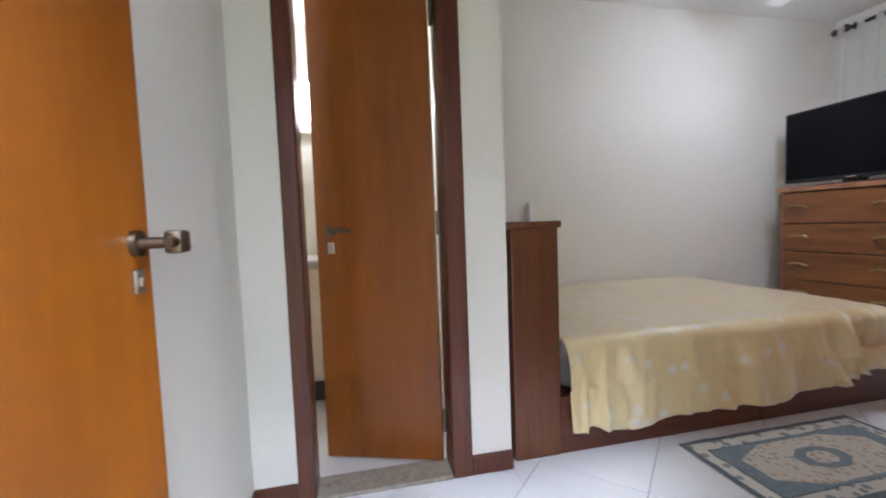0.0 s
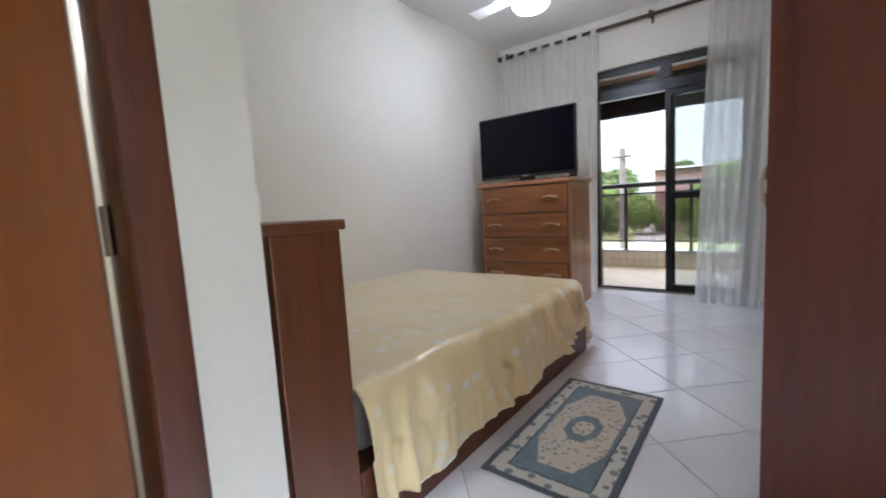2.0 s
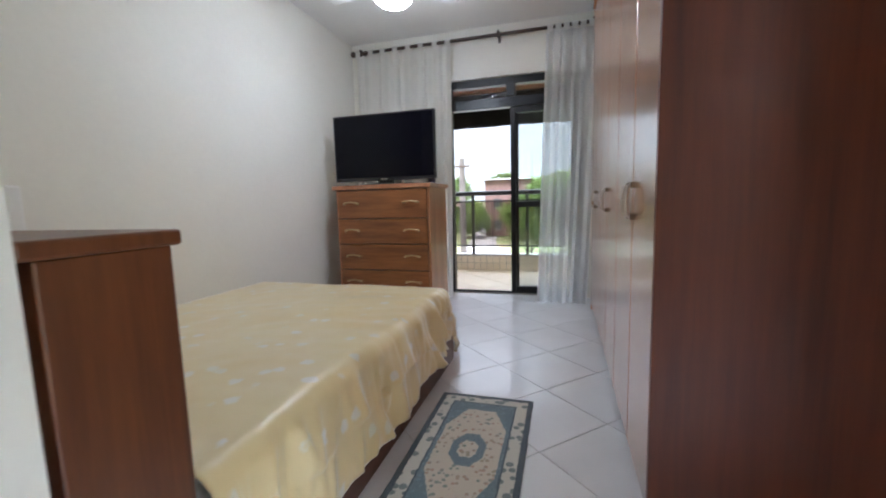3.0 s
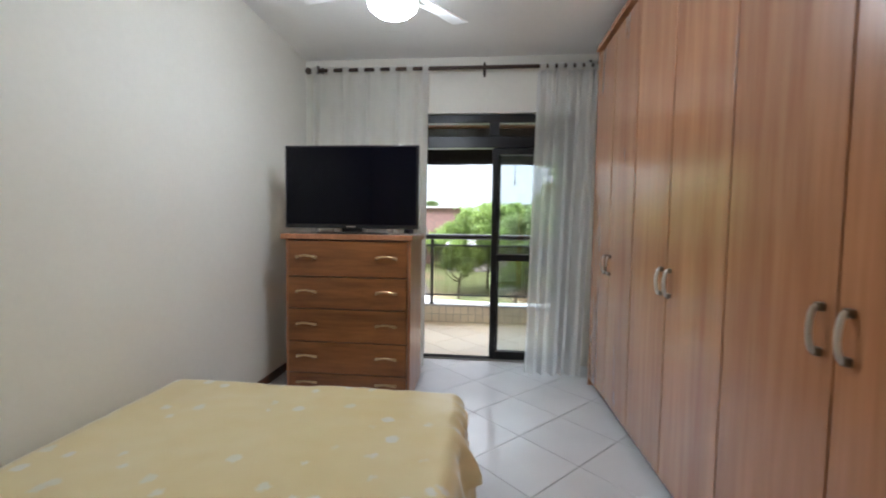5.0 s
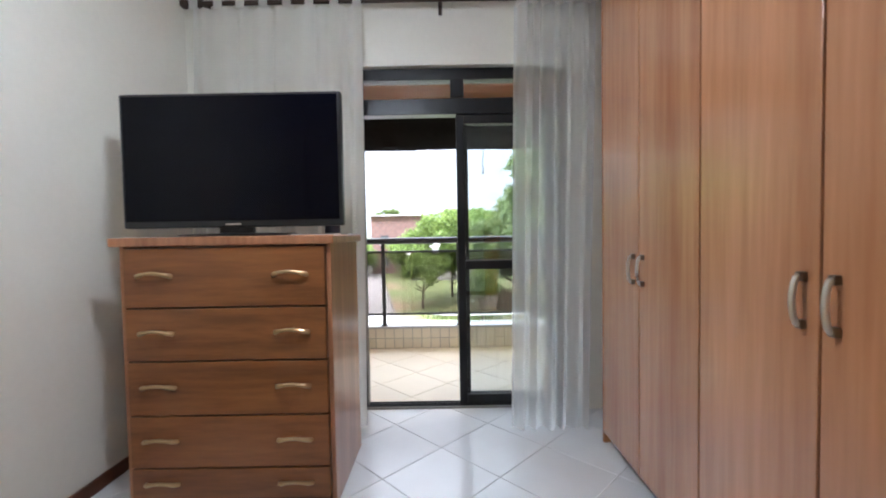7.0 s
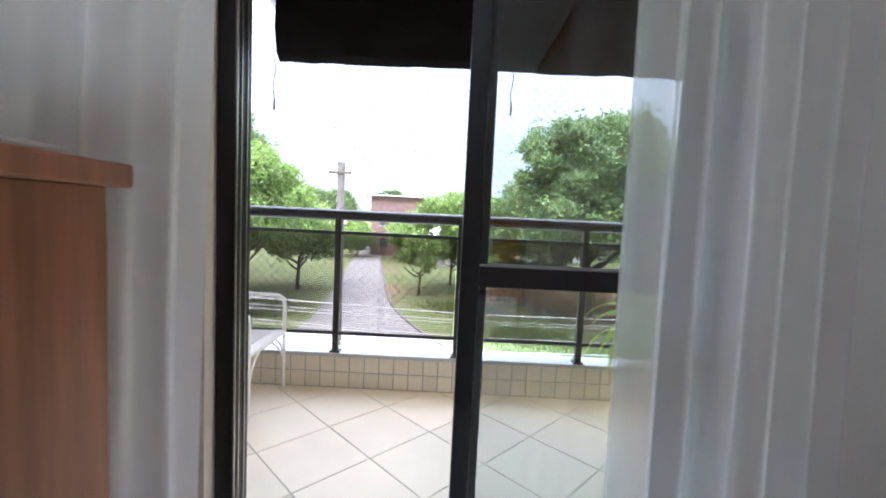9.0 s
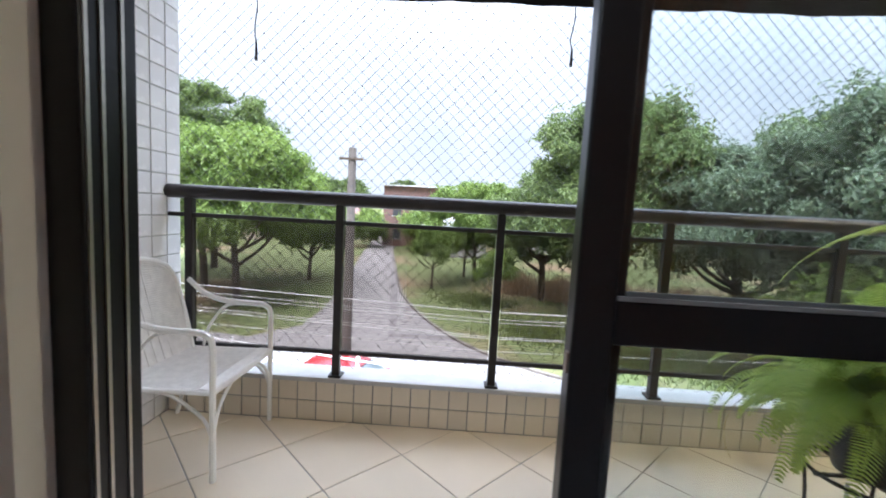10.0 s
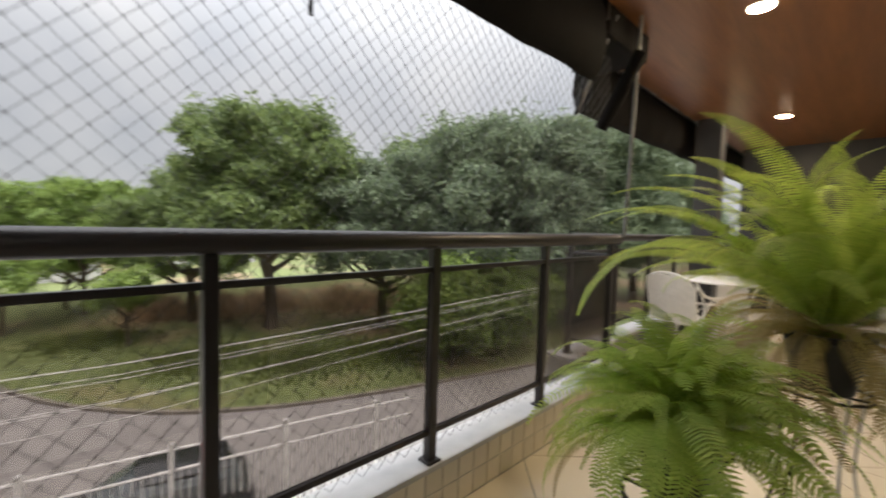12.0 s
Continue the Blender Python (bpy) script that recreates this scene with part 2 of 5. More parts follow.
CANVAS = plain("dark_awning_canvas", (0.012, 0.0105, 0.01), 0.85, vary=0.25, scale=8)
CANVAS.node_tree.nodes["Principled BSDF"].inputs["Specular IOR Level"].default_value = 0.08
POLE = plain("weathered_pole", (0.15, 0.13, 0.115), 0.9, vary=0.2, scale=3)
CORD = plain("dark_cord", (0.03, 0.03, 0.03), 0.8)
NETTING = plain("net_cord", (0.1, 0.1, 0.1), 0.8)
CAR_RED = plain("red_car_paint", (0.3, 0.014, 0.022), 0.25, 0.1, vary=0.03, coat=0.8)
CAR_GREY = plain("dark_car_paint", (0.045, 0.048, 0.052), 0.25, 0.4, vary=0.03, coat=0.8)
CAR_GLASS = plain("car_glass", (0.12, 0.14, 0.15), 0.06, 0.0, vary=0.02, bumps=0)
RUBBER = plain("rubber", (0.02, 0.02, 0.02), 0.85)
BARK = plain("bark", (0.1, 0.075, 0.055), 0.9, vary=0.35, scale=4, bumps=0.6)
CONCRETE = plain("concrete", (0.33, 0.32, 0.3), 0.85, vary=0.2, scale=2)
KERB_STONE = plain("worn_kerb_stone", (0.22, 0.195, 0.165), 0.9, vary=0.3, scale=1.5, bumps=0.3)
PAVERS = plain("grey_pavers", (0.27, 0.25, 0.235), 0.85, vary=0.18, scale=1.3, bumps=0.3)
PLASTER = plain("cream_plaster", (0.62, 0.54, 0.42), 0.8, vary=0.08, scale=2)
# red greyed down: the haze of distance is mixed into the colour
HAZY_RED = plain("hazy_red", (0.2, 0.115, 0.1), 0.8, vary=0.2, scale=2)
FAR_WALL = plain("far_plaster", (0.46, 0.45, 0.43), 0.8, vary=0.1, scale=1)
# near-black that stands for shade in openings, recesses and the terrace end
DARK_SHADE = plain("dark_shade", (0.05, 0.05, 0.055), 0.4)
LAMP = glow("lamp_diffuser", (0.95, 0.98, 1.0), 16)
SPOT = glow("downlight", (1.0, 0.82, 0.55), 360)
BATH_LAMP = glow("bath_lamp", (1.0, 0.96, 0.86), 4.5)
LEAF_MID = leaf("leaf_green", (0.23, 0.29, 0.09), (0.09, 0.135, 0.05), 0.42)
LEAF_DARK = leaf("leaf_dark", (0.24, 0.29, 0.17), (0.11, 0.15, 0.09), 0.45)
LEAF_BRIGHT = leaf("leaf_bright", (0.29, 0.38, 0.09), (0.12, 0.19, 0.045))
FERN = leaf("fern_green", (0.7, 0.78, 0.2), (0.38, 0.54, 0.1), 0.5)
FERN_DRY = leaf("fern_dry", (0.6, 0.47, 0.24), (0.42, 0.34, 0.13))
DRY_GRASS = leaf("dry_grass", (0.72, 0.56, 0.38), (0.5, 0.38, 0.25))
GRASS_BLADE = leaf("grass_blade", (0.24, 0.27, 0.09), (0.13, 0.17, 0.055))


def ground_material():
    m, n, l, b = base_material("ground", 0.95)
    v = coords(n, l)
    a, f, d = noise_tex(n, l, v, 0.12, 5), noise_tex(n, l, v, 3.0, 6), noise_tex(n, l, v, 0.055, 3)
    green = ramp(n, l, f, [(0.3, (0.085, 0.11, 0.035)), (0.7, (0.2, 0.23, 0.08))])
    dirt = ramp(n, l, f, [(0.3, (0.2, 0.13, 0.075)), (0.7, (0.36, 0.25, 0.16))])
    l.new(mix(n, l, ramp(n, l, a, [(0.5, (0, 0, 0)), (0.66, (1, 1, 1))]), green, dirt), b.inputs["Base Color"])
    bump(n, l, b, f, 0.5, 0.05)
    return m


GROUND = ground_material()


def rug_material(w, h):
    """A woven rug: dark edge, pale flowered border, blue-green field, cream octagon and a blue medallion."""
    m, n, l, b = base_material("rug_pile", 0.95)
    tc, sep = n.new("ShaderNodeTexCoord"), n.new("ShaderNodeSeparateXYZ")
    l.new(tc.outputs["Object"], sep.inputs[0])

    def op(kind, a, c=None):
        q = n.new("ShaderNodeMath")
        q.operation = kind
        for k, v in enumerate((a, c)):
            if v is None:
                continue
            if hasattr(v, "is_linked"):
                l.new(v, q.inputs[k])
            else:
                q.inputs[k].default_value = v
        return q.outputs[0]

    wob = op("MULTIPLY", op("SUBTRACT", noise_tex(n, l, tc.outputs["Object"], 60, 2), 0.5), 0.012)
    ax = op("ADD", op("ABSOLUTE", sep.outputs["X"]), wob)
    ay = op("ADD", op("ABSOLUTE", sep.outputs["Y"]), wob)
    edge = op("MINIMUM", op("SUBTRACT", w / 2, ax), op("SUBTRACT", h / 2, ay))
    blue, dark, cream, pale = (0.135, 0.19, 0.22), (0.06, 0.085, 0.11), (0.56, 0.5, 0.41), (0.56, 0.54, 0.47)
    vor = n.new("ShaderNodeTexVoronoi")
    vor.inputs["Scale"].default_value = 21
    l.new(tc.outputs["Object"], vor.inputs["Vector"])
    flower = op("LESS_THAN", vor.outputs["Distance"], 0.36)
    vor2 = n.new("ShaderNodeTexVoronoi")
    vor2.inputs["Scale"].default_value = 36
    l.new(tc.outputs["Object"], vor2.inputs["Vector"])
    dots = op("LESS_THAN", vor2.outputs["Distance"], 0.34)
    petals = ramp(n, l, noise_tex(n, l, tc.outputs["Object"], 9, 2), [(0.42, (0.2, 0.25, 0.22)), (0.5, (0.42, 0.25, 0.19)), (0.6, (0.33, 0.29, 0.21))])
    field = mix(n, l, op("MULTIPLY", dots, 0.5), blue, shade(blue, 1.5))
    border = mix(n, l, op("MULTIPLY", flower, 0.9), pale, (0.13, 0.17, 0.17))
    inner = mix(n, l, op("MULTIPLY", dots, 0.9), cream, petals)

    def octagon(rx, ry, cut):
        a, c = op("DIVIDE", ax, rx), op("DIVIDE", ay, ry)
        return op("MAXIMUM", op("MAXIMUM", a, c), op("DIVIDE", op("ADD", a, c), cut))

    o1, o2, o3 = octagon(0.145, 0.34, 1.5), octagon(0.075, 0.12, 1.4), octagon(0.042, 0.06, 1.5)
    col = mix(n, l, op("LESS_THAN", o1, 1.0), field, inner)
    col = mix(n, l, op("LESS_THAN", o2, 1.0), col, blue)
    col = mix(n, l, op("LESS_THAN", o3, 1.0), col, mix(n, l, dots, cream, petals))
    col = mix(n, l, op("LESS_THAN", edge, 0.088), col, dark)
    col = mix(n, l, op("LESS_THAN", edge, 0.08), col, border)
    col = mix(n, l, op("LESS_THAN", edge, 0.026), col, dark)
    l.new(col, b.inputs["Base Color"])
    bump(n, l, b, noise_tex(n, l, tc.outputs["Object"], 420, 2), 0.5, 0.004)
    b.inputs["Sheen Weight"].default_value = 0.3
    return m


def cover_material():
    """Yellow satin bedspread with small scattered pale flowers."""
    m, n, l, b = base_material("yellow_satin", 0.3)
    v = coords(n, l)
    vor = n.new("ShaderNodeTexVoronoi")
    vor.inputs["Scale"].default_value = 8.5
    l.new(v, vor.inputs["Vector"])
    warp = noise_tex(n, l, v, 34, 3)
    add = n.new("ShaderNodeMath")
    add.operation = "MULTIPLY_ADD"
    add.inputs[1].default_value, add.inputs[2].default_value = 0.32, -0.16
    l.new(warp, add.inputs[0])
    dist = n.new("ShaderNodeMath")
    l.new(vor.outputs["Distance"], dist.inputs[0])
    l.new(add.outputs[0], dist.inputs[1])
    mask = ramp(n, l, dist.outputs[0], [(0.16, (0.85, 0.85, 0.85)), (0.25, (0, 0, 0))])
    tone = ramp(n, l, noise_tex(n, l, v, 5, 2), [(0.42, (0.84, 0.82, 0.78)), (0.62, (0.77, 0.75, 0.62))])
    ground = ramp(n, l, noise_tex(n, l, v, 2.0, 4), [(0.3, (0.75, 0.6, 0.29)), (0.7, (0.81, 0.69, 0.4))])
    l.new(mix(n, l, mask, ground, tone), b.inputs["Base Color"])
    b.inputs["Sheen Weight"].default_value, b.inputs["Sheen Roughness"].default_value = 1.0, 0.3
    b.inputs["Coat Weight"].default_value, b.inputs["Coat Roughness"].default_value = 0.35, 0.35
    bump(n, l, b, noise_tex(n, l, v, 9, 4), 0.12, 0.02)
    return m


COVER = cover_material()


# ---- mesh helpers ----
def box(bm, x0, x1, y0, y1, z0, z1, bevel=0.0):
    made = bmesh.ops.create_cube(bm, size=1)["verts"]
    for v in made:
        v.co = ((x0 + x1) / 2 + v.co.x * (x1 - x0), (y0 + y1) / 2 + v.co.y * (y1 - y0), (z0 + z1) / 2 + v.co.z * (z1 - z0))
    if bevel:
        edges = list({e for v in made for e in v.link_edges})
        bmesh.ops.bevel(bm, geom=edges, offset=bevel, segments=2, profile=0.5, affect="EDGES")


def rod_between(bm, a, b, r0, r1=None, seg=10):
    a, b = Vector(a), Vector(b)
    m = Matrix.Translation((a + b) / 2) @ (b - a).to_track_quat("Z", "Y").to_matrix().to_4x4()
    bmesh.ops.create_cone(bm, cap_ends=True, segments=seg, radius1=r0, radius2=r0 if r1 is None else r1, depth=(b - a).length, matrix=m)


def tube(bm, pts, r, seg=8):
    """A round bar through the points, with shared rings at the bends."""
    pts = [Vector(p) for p in pts]
    rings, side = [], None
    for k, p in enumerate(pts):
        d = (pts[min(k + 1, len(pts) - 1)] - pts[max(k - 1, 0)]).normalized()
        if side is None:
            side = d.orthogonal().normalized()
        side = (side - d * side.dot(d)).normalized()
        up = d.cross(side)
        rr = r[k] if isinstance(r, (list, tuple)) else r
        rings.append([bm.verts.new(p + (side * math.cos(a) + up * math.sin(a)) * rr) for a in (2 * math.pi * i / seg for i in range(seg))])
    for a, b in zip(rings, rings[1:]):
        for i in range(seg):
            bm.faces.new((a[i], a[(i + 1) % seg], b[(i + 1) % seg], b[i]))
    bm.faces.new(rings[0][::-1])
    bm.faces.new(rings[-1])


def lathe(bm, centre, profile, seg=28):
    """A turned shape about a vertical axis; profile: (radius, height) from the bottom up."""
    rings = [[bm.verts.new((centre[0] + r * math.cos(a), centre[1] + r * math.sin(a), centre[2] + h)) for a in (2 * math.pi * i / seg for i in range(seg))] for r, h in profile]
    for a, b in zip(rings, rings[1:]):
        for i in range(seg):
            bm.faces.new((a[i], a[(i + 1) % seg], b[(i + 1) % seg], b[i]))
    bm.faces.new(rings[0][::-1])
    bm.faces.new(rings[-1])


def smooth_curve(pts, steps=6):
    """More points along a soft curve through pts."""
    pts = [Vector(p) for p in pts]
    out = []
    for k in range(len(pts) - 1):
        p0, p1, p2, p3 = pts[max(k - 1, 0)], pts[k], pts[k + 1], pts[min(k + 2, len(pts) - 1)]
        for s in range(steps):
            t = s / steps
            out.append(0.5 * (2 * p1 + (p2 - p0) * t + (2 * p0 - 5 * p1 + 4 * p2 - p3) * t * t + (3 * p1 - p0 - 3 * p2 + p3) * t ** 3))
    return out + [pts[-1]]


def finish(bm, name, material, smooth=False):
    bmesh.ops.recalc_face_normals(bm, faces=bm.faces[:])
    me = bpy.data.meshes.new(name)
    bm.to_mesh(me)
    bm.free()
    me.materials.append(material)
    if smooth:
        for p in me.polygons:
            p.use_smooth = True
        me.set_sharp_from_angle(angle=radians(40))
    return me


def root_of(ob):
    while ob.parent:
        ob = ob.parent
    return ob


def thing(name, at, label, category, group="", kind=""):
    ob = new(name)
    ob.empty_display_size = 0.1
    ob.location = at
    return tagged(ob, label, category, group, kind)


def part(name, bm, material, parent, label="", smooth=False):
    """Links a bmesh, built in the world's metres, as one mesh under a thing or a part."""
    bm.transform(Matrix.Translation(-root_of(parent).location))
    ob = new(name, finish(bm, name, material, smooth))
    ob.parent = parent
    return tagged(ob, label)


def block(name, parent, material, x0, x1, y0, y1, z0, z1, bevel=0.003, label=""):
    bm = bmesh.new()
    box(bm, x0, x1, y0, y1, z0, z1, bevel)
    return part(name, bm, material, parent, label)


def structure(name, boxes, material, label, category, bevel=0.0):
    bm = bmesh.new()
    for b in boxes:
        box(bm, *b, bevel)
    return tagged(new(name, finish(bm, name, material)), label, category, kind="structure")


def single(name, bm, material, label, category, at, group="", smooth=False, kind=""):
    bm.transform(Matrix.Translation(-Vector(at)))
    ob = new(name, finish(bm, name, material, smooth))
    ob.location = at
    return tagged(ob, label, category, group, kind)


# ---- the room ----
XL, XW, YB, YO, ZC = -3.37, -0.1, 4.56, 4.76, 2.95
structure("floor", [(XL, 0.0, -0.75, YB + 0.02, -0.15, -0.004), (0.0, 1.6, -1.2, 1.0, -0.15, 0.0)], GROUT_LIGHT, "pale glazed tile floor laid diagonally with thin grey joints", "floor")
structure("wall_west", [(XL - 0.15, XL, -1.6, YO, -0.1, ZC)], PAINT, "plain off-white painted bedroom wall", "wall")
structure("wall_balcony", [(XL, -2.235, YB, YO, 0, ZC), (-0.74, 0.3, YB, YO, 0, ZC), (-2.235, -0.74, YB, YO, 2.425, ZC)], PAINT, "off-white painted wall around the balcony door", "wall")
structure("wall_wardrobe", [(XW, 0.05, 0.27, YB, 0, ZC)], PAINT, "off-white painted wall behind the wardrobe", "wall")
structure("wall_bathroom", [(-1.76, -1.64, -0.75, -0.555, 0, ZC), (-1.76, -1.64, 0.05, 0.28, 0, ZC), (-1.76, -1.64, -0.555, 0.05, 2.12, ZC)], PAINT, "white painted wall with the bathroom doorway", "wall")
structure("wall_headboard", [(XL, -1.76, 0.16, 0.28, 0, ZC)], PAINT, "white painted wall behind the headboard", "wall")
structure("wall_entry", [(-1.76, 0.0, -0.87, -0.75, 0, ZC)], PAINT, "white painted wall beside the open entrance door", "wall")
structure("wall_hall", [(0.0, 0.12, -1.2, -0.75, 0, ZC), (0.0, 0.12, -0.75, 0.27, 2.14, ZC), (1.6, 1.7, -1.2, 1.0, 0, 0.1), (1.6, 1.7, -1.2, 1.0, 2.7, ZC), (1.6, 1.7, 0.9, 1.0, 0.1, 2.7), (0.0, 1.6, -1.3, -1.2, 0, ZC), (0.05, 1.6, 1.0, 1.1, 0, ZC)], PAINT, "white painted walls of the hall outside the bedroom", "wall")
structure("ceiling", [(XL - 0.15, 0.12, -0.87, YO, ZC, ZC + 0.12), (0.12, 1.7, -1.3, 1.1, ZC, ZC + 0.12)], CEIL, "plain white painted ceiling", "ceiling")
structure("baseboard", [(XL, XL + 0.014, 0.6, YB, 0, 0.07), (XL, -2.25, YB - 0.014, YB, 0, 0.07), (-1.64, -1.626, 0.104, 0.282, 0, 0.08), (-1.64, -1.626, -0.75, -0.592, 0, 0.08), (-1.626, -0.06, -0.75, -0.736, 0, 0.08)], FRAME_WOOD, "low dark wooden baseboard along the walls", "baseboard", 0.002)


def knob_handle(parent, x, y, z, side, turn):
    """A lever with rose on a leaf that runs along x; side: +1 or -1 in y."""
    bm = bmesh.new()
    rod_between(bm, (x, y, z), (x, y + side * 0.01, z), 0.021, seg=20)
    rod_between(bm, (x, y + side * 0.01, z), (x, y + side * 0.045, z), 0.009, seg=12)
    rod_between(bm, (x, y + side * 0.045, z), (x + turn * 0.03, y + side * 0.045, z), 0.009, 0.011, 12)
    box(bm, min(x + turn * 0.022, x + turn * 0.068), max(x + turn * 0.022, x + turn * 0.068), y + side * 0.03, y + side * 0.058, z - 0.019, z + 0.019, 0.007)
    part("handle", bm, BRONZE, parent, "worn bronze knob on a short stem", True)
    bm = bmesh.new()
    box(bm, x - 0.014, x + 0.014, min(y, y + side * 0.006), max(y, y + side * 0.006), z - 0.078, z - 0.04, 0.004)
    box(bm, x - 0.003, x + 0.003, min(y, y + side * 0.009), max(y, y + side * 0.009), z - 0.067, z - 0.053)
    part("keyhole_plate", bm, STEEL, parent, "oval steel keyhole plate", True)


EDX = -0.8
# entrance door, open against the wall
door_1 = thing("door_1", (-0.06, -0.69, 0), "honey-coloured varnished wooden entrance door standing open, its light put into the colour", "door", kind="structure")
leaf_1 = block("door_leaf", door_1, DOOR_WOOD_LIT, EDX, -0.05, -0.705, -0.67, 0.008, 2.1, 0.003)
knob_handle(leaf_1, EDX + 0.05, -0.67, 1.04, 1, -1)
for k, (a, b, c, d, e, f) in enumerate([(0.0, 0.12, -0.75, -0.72, 0, 2.1), (0.0, 0.12, 0.24, 0.27, 0, 2.1), (0.0, 0.12, -0.75, 0.27, 2.1, 2.14)]):
    block("door_frame", door_1, FRAME_WOOD, a - 0.012, b + 0.012, c, d, e, f)
for z in (0.25, 1.05, 1.85):
    bm = bmesh.new()
    rod_between(bm, (-0.045, -0.665, z - 0.045), (-0.045, -0.665, z + 0.045), 0.007)
    part("hinge", bm, BRONZE, door_1)

# bathroom door, ajar
door_2 = thing("door_2", (-1.75, 0.006, 0), "varnished bathroom door, shade put in as browner wood, left ajar in a dark wooden frame", "door", kind="structure")
bm = bmesh.new()
box(bm, -0.018, 0.018, -0.532, 0.0, 0.012, 2.085, 0.003)
bath_leaf = new("door_leaf", finish(bm, "door_leaf", DOOR_WOOD_SHADED))
bath_leaf.parent = door_2
bath_leaf.rotation_euler = (0, 0, radians(-20))
bath_leaf.location = (-0.012, 0, 0)
bm = bmesh.new()
rod_between(bm, (0.018, -0.465, 1.04), (0.03, -0.465, 1.04), 0.024, seg=18)
rod_between(bm, (0.03, -0.465, 1.04), (0.062, -0.465, 1.04), 0.009)
tube(bm, [(0.06, -0.47, 1.04), (0.06, -0.42, 1.042), (0.058, -0.36, 1.038)], 0.009)
h = new("handle", finish(bm, "handle", BRONZE, True))
h.parent = bath_leaf
bm = bmesh.new()
box(bm, 0.017, 0.023, -0.48, -0.45, 0.94, 0.99, 0.004)
h = new("keyhole_plate", finish(bm, "keyhole_plate", STEEL))
h.parent = bath_leaf
for a, b in ((-0.555, -0.525), (0.02, 0.05)):
    block("door_frame", door_2, FRAME_WOOD, -1.772, -1.632, a, b, 0, 2.12)
block("door_frame", door_2, FRAME_WOOD, -1.772, -1.632, -0.525, 0.02, 2.085, 2.12)
for a, b in ((-0.59, -0.528), (0.022, 0.102)):
    block("casing", door_2, FRAME_WOOD, -1.64, -1.622, a, b, 0, 2.18, 0.005)
block("casing", door_2, FRAME_WOOD, -1.64, -1.622, -0.528, 0.022, 2.1, 2.18, 0.005)
block("threshold", door_2, GRANITE, -1.77, -1.63, -0.525, 0.02, -0.01, 0.012, 0.003, "speckled grey granite threshold")
for z in (0.2, 1.06, 1.92):
    bm = bmesh.new()
    rod_between(bm, (-1.733, 0.012, z - 0.05), (-1.733, 0.012, z + 0.05), 0.008)
    part("hinge", bm, BRONZE, door_2)

# bathroom behind the door
structure("wall_bath_shell", [(XL, -1.76, -1.75, -1.6, 0, 2.6), (-1.76, -1.6, -1.75, -0.87, 0, 2.6)], CREAM, "cream tiled bathroom walls", "wall")
structure("floor_bath", [(XL, -1.76, -1.6, 0.16, -0.15, 0.0)], FLOOR_TILE, "pale bathroom floor", "floor")
structure("ceiling_bath", [(XL, -1.76, -1.6, 0.16, 2.6, 2.7)], CEIL, "white bathroom ceiling", "ceiling")
vanity = thing("bathroom_vanity", (-2.8, -0.8, 0), "cream bathroom vanity cabinet with a pale stone top", "vanity")
block("body", vanity, CREAM, -3.05, -2.52, -1.3, -0.2, 0.15, 0.83)
block("plinth", vanity, DARK_SHADE, -3.05, -2.6, -1.28, -0.22, 0.0, 0.15)
block("worktop", vanity, STONE_WHITE, -3.08, -2.49, -1.33, -0.17, 0.83, 0.87, 0.006)
for a, b in ((-1.28, -0.76), (-0.74, -0.22)):
    d = block("door", vanity, CREAM, -2.52, -2.502, a, b, 0.17, 0.81)
    bm = bmesh.new()
    rod_between(bm, (-2.488, b - 0.06, 0.6), (-2.488, b - 0.06, 0.72), 0.006)
    part("handle", bm, NICKEL, d)
bm = bmesh.new()
lathe(bm, (-2.62, -0.5, 0.87), [(0.03, 0), (0.034, 0.005), (0.034, 0.11), (0.02, 0.125), (0.012, 0.13), (0.012, 0.16)])
single("soap_bottle", bm, SHELL, "small dark soap bottle on the vanity top", "bottle", (-2.62, -0.5, 0.87), smooth=True)
lamp = thing("wall_light", (-3.3, -0.7, 1.78), "lit rectangular wall light with a white frosted cover", "wall lamp")
block("diffuser", lamp, BATH_LAMP, -3.33, -3.26, -1.0, -0.4, 1.87, 2.14, 0.01)
block("back_plate", lamp, WHITE_PLASTIC, -3.368, -3.33, -1.04, -0.36, 1.78, 2.18)

# unseen fill lamp added in the hall outside the bedroom to brighten the entry
hall_fill = thing("ceiling_lamp", (0.85, -0.2, ZC), "unseen round fill lamp added at the hall ceiling", "ceiling lamp")
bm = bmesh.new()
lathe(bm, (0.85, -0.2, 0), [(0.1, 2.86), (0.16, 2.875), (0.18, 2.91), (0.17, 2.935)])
part("diffuser", bm, glow("hall_fill_glow", (0.9, 0.95, 1.0), 66), hall_fill, smooth=True)
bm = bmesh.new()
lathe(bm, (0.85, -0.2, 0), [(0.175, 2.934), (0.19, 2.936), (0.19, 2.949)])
part("back_plate", bm, WHITE_PLASTIC, hall_fill, smooth=True)


# ---- bed ----
bed = thing("bed", (-2.5, 1.6, 0), "double bed with a brown wooden base and box headboard", "bed")
block("headboard", bed, BED_WOOD, XL + 0.005, -1.668, 0.312, 0.53, 0.0, 1.02, 0.004)
# inset dark strip in place of the contact shadow by the wall
block("headboard_back", bed, BED_RAIL, XL + 0.005, -1.72, 0.285, 0.312, 0.0, 1.02, 0.003, "dark strip standing for the contact shadow between headboard and wall")
block("headboard_top", bed, BED_WOOD, XL + 0.005, -1.65, 0.284, 0.54, 1.02, 1.05, 0.006)
block("foot_board", bed, BED_RAIL, XL + 0.02, -1.672, 2.555, 2.59, 0.0, 0.26)
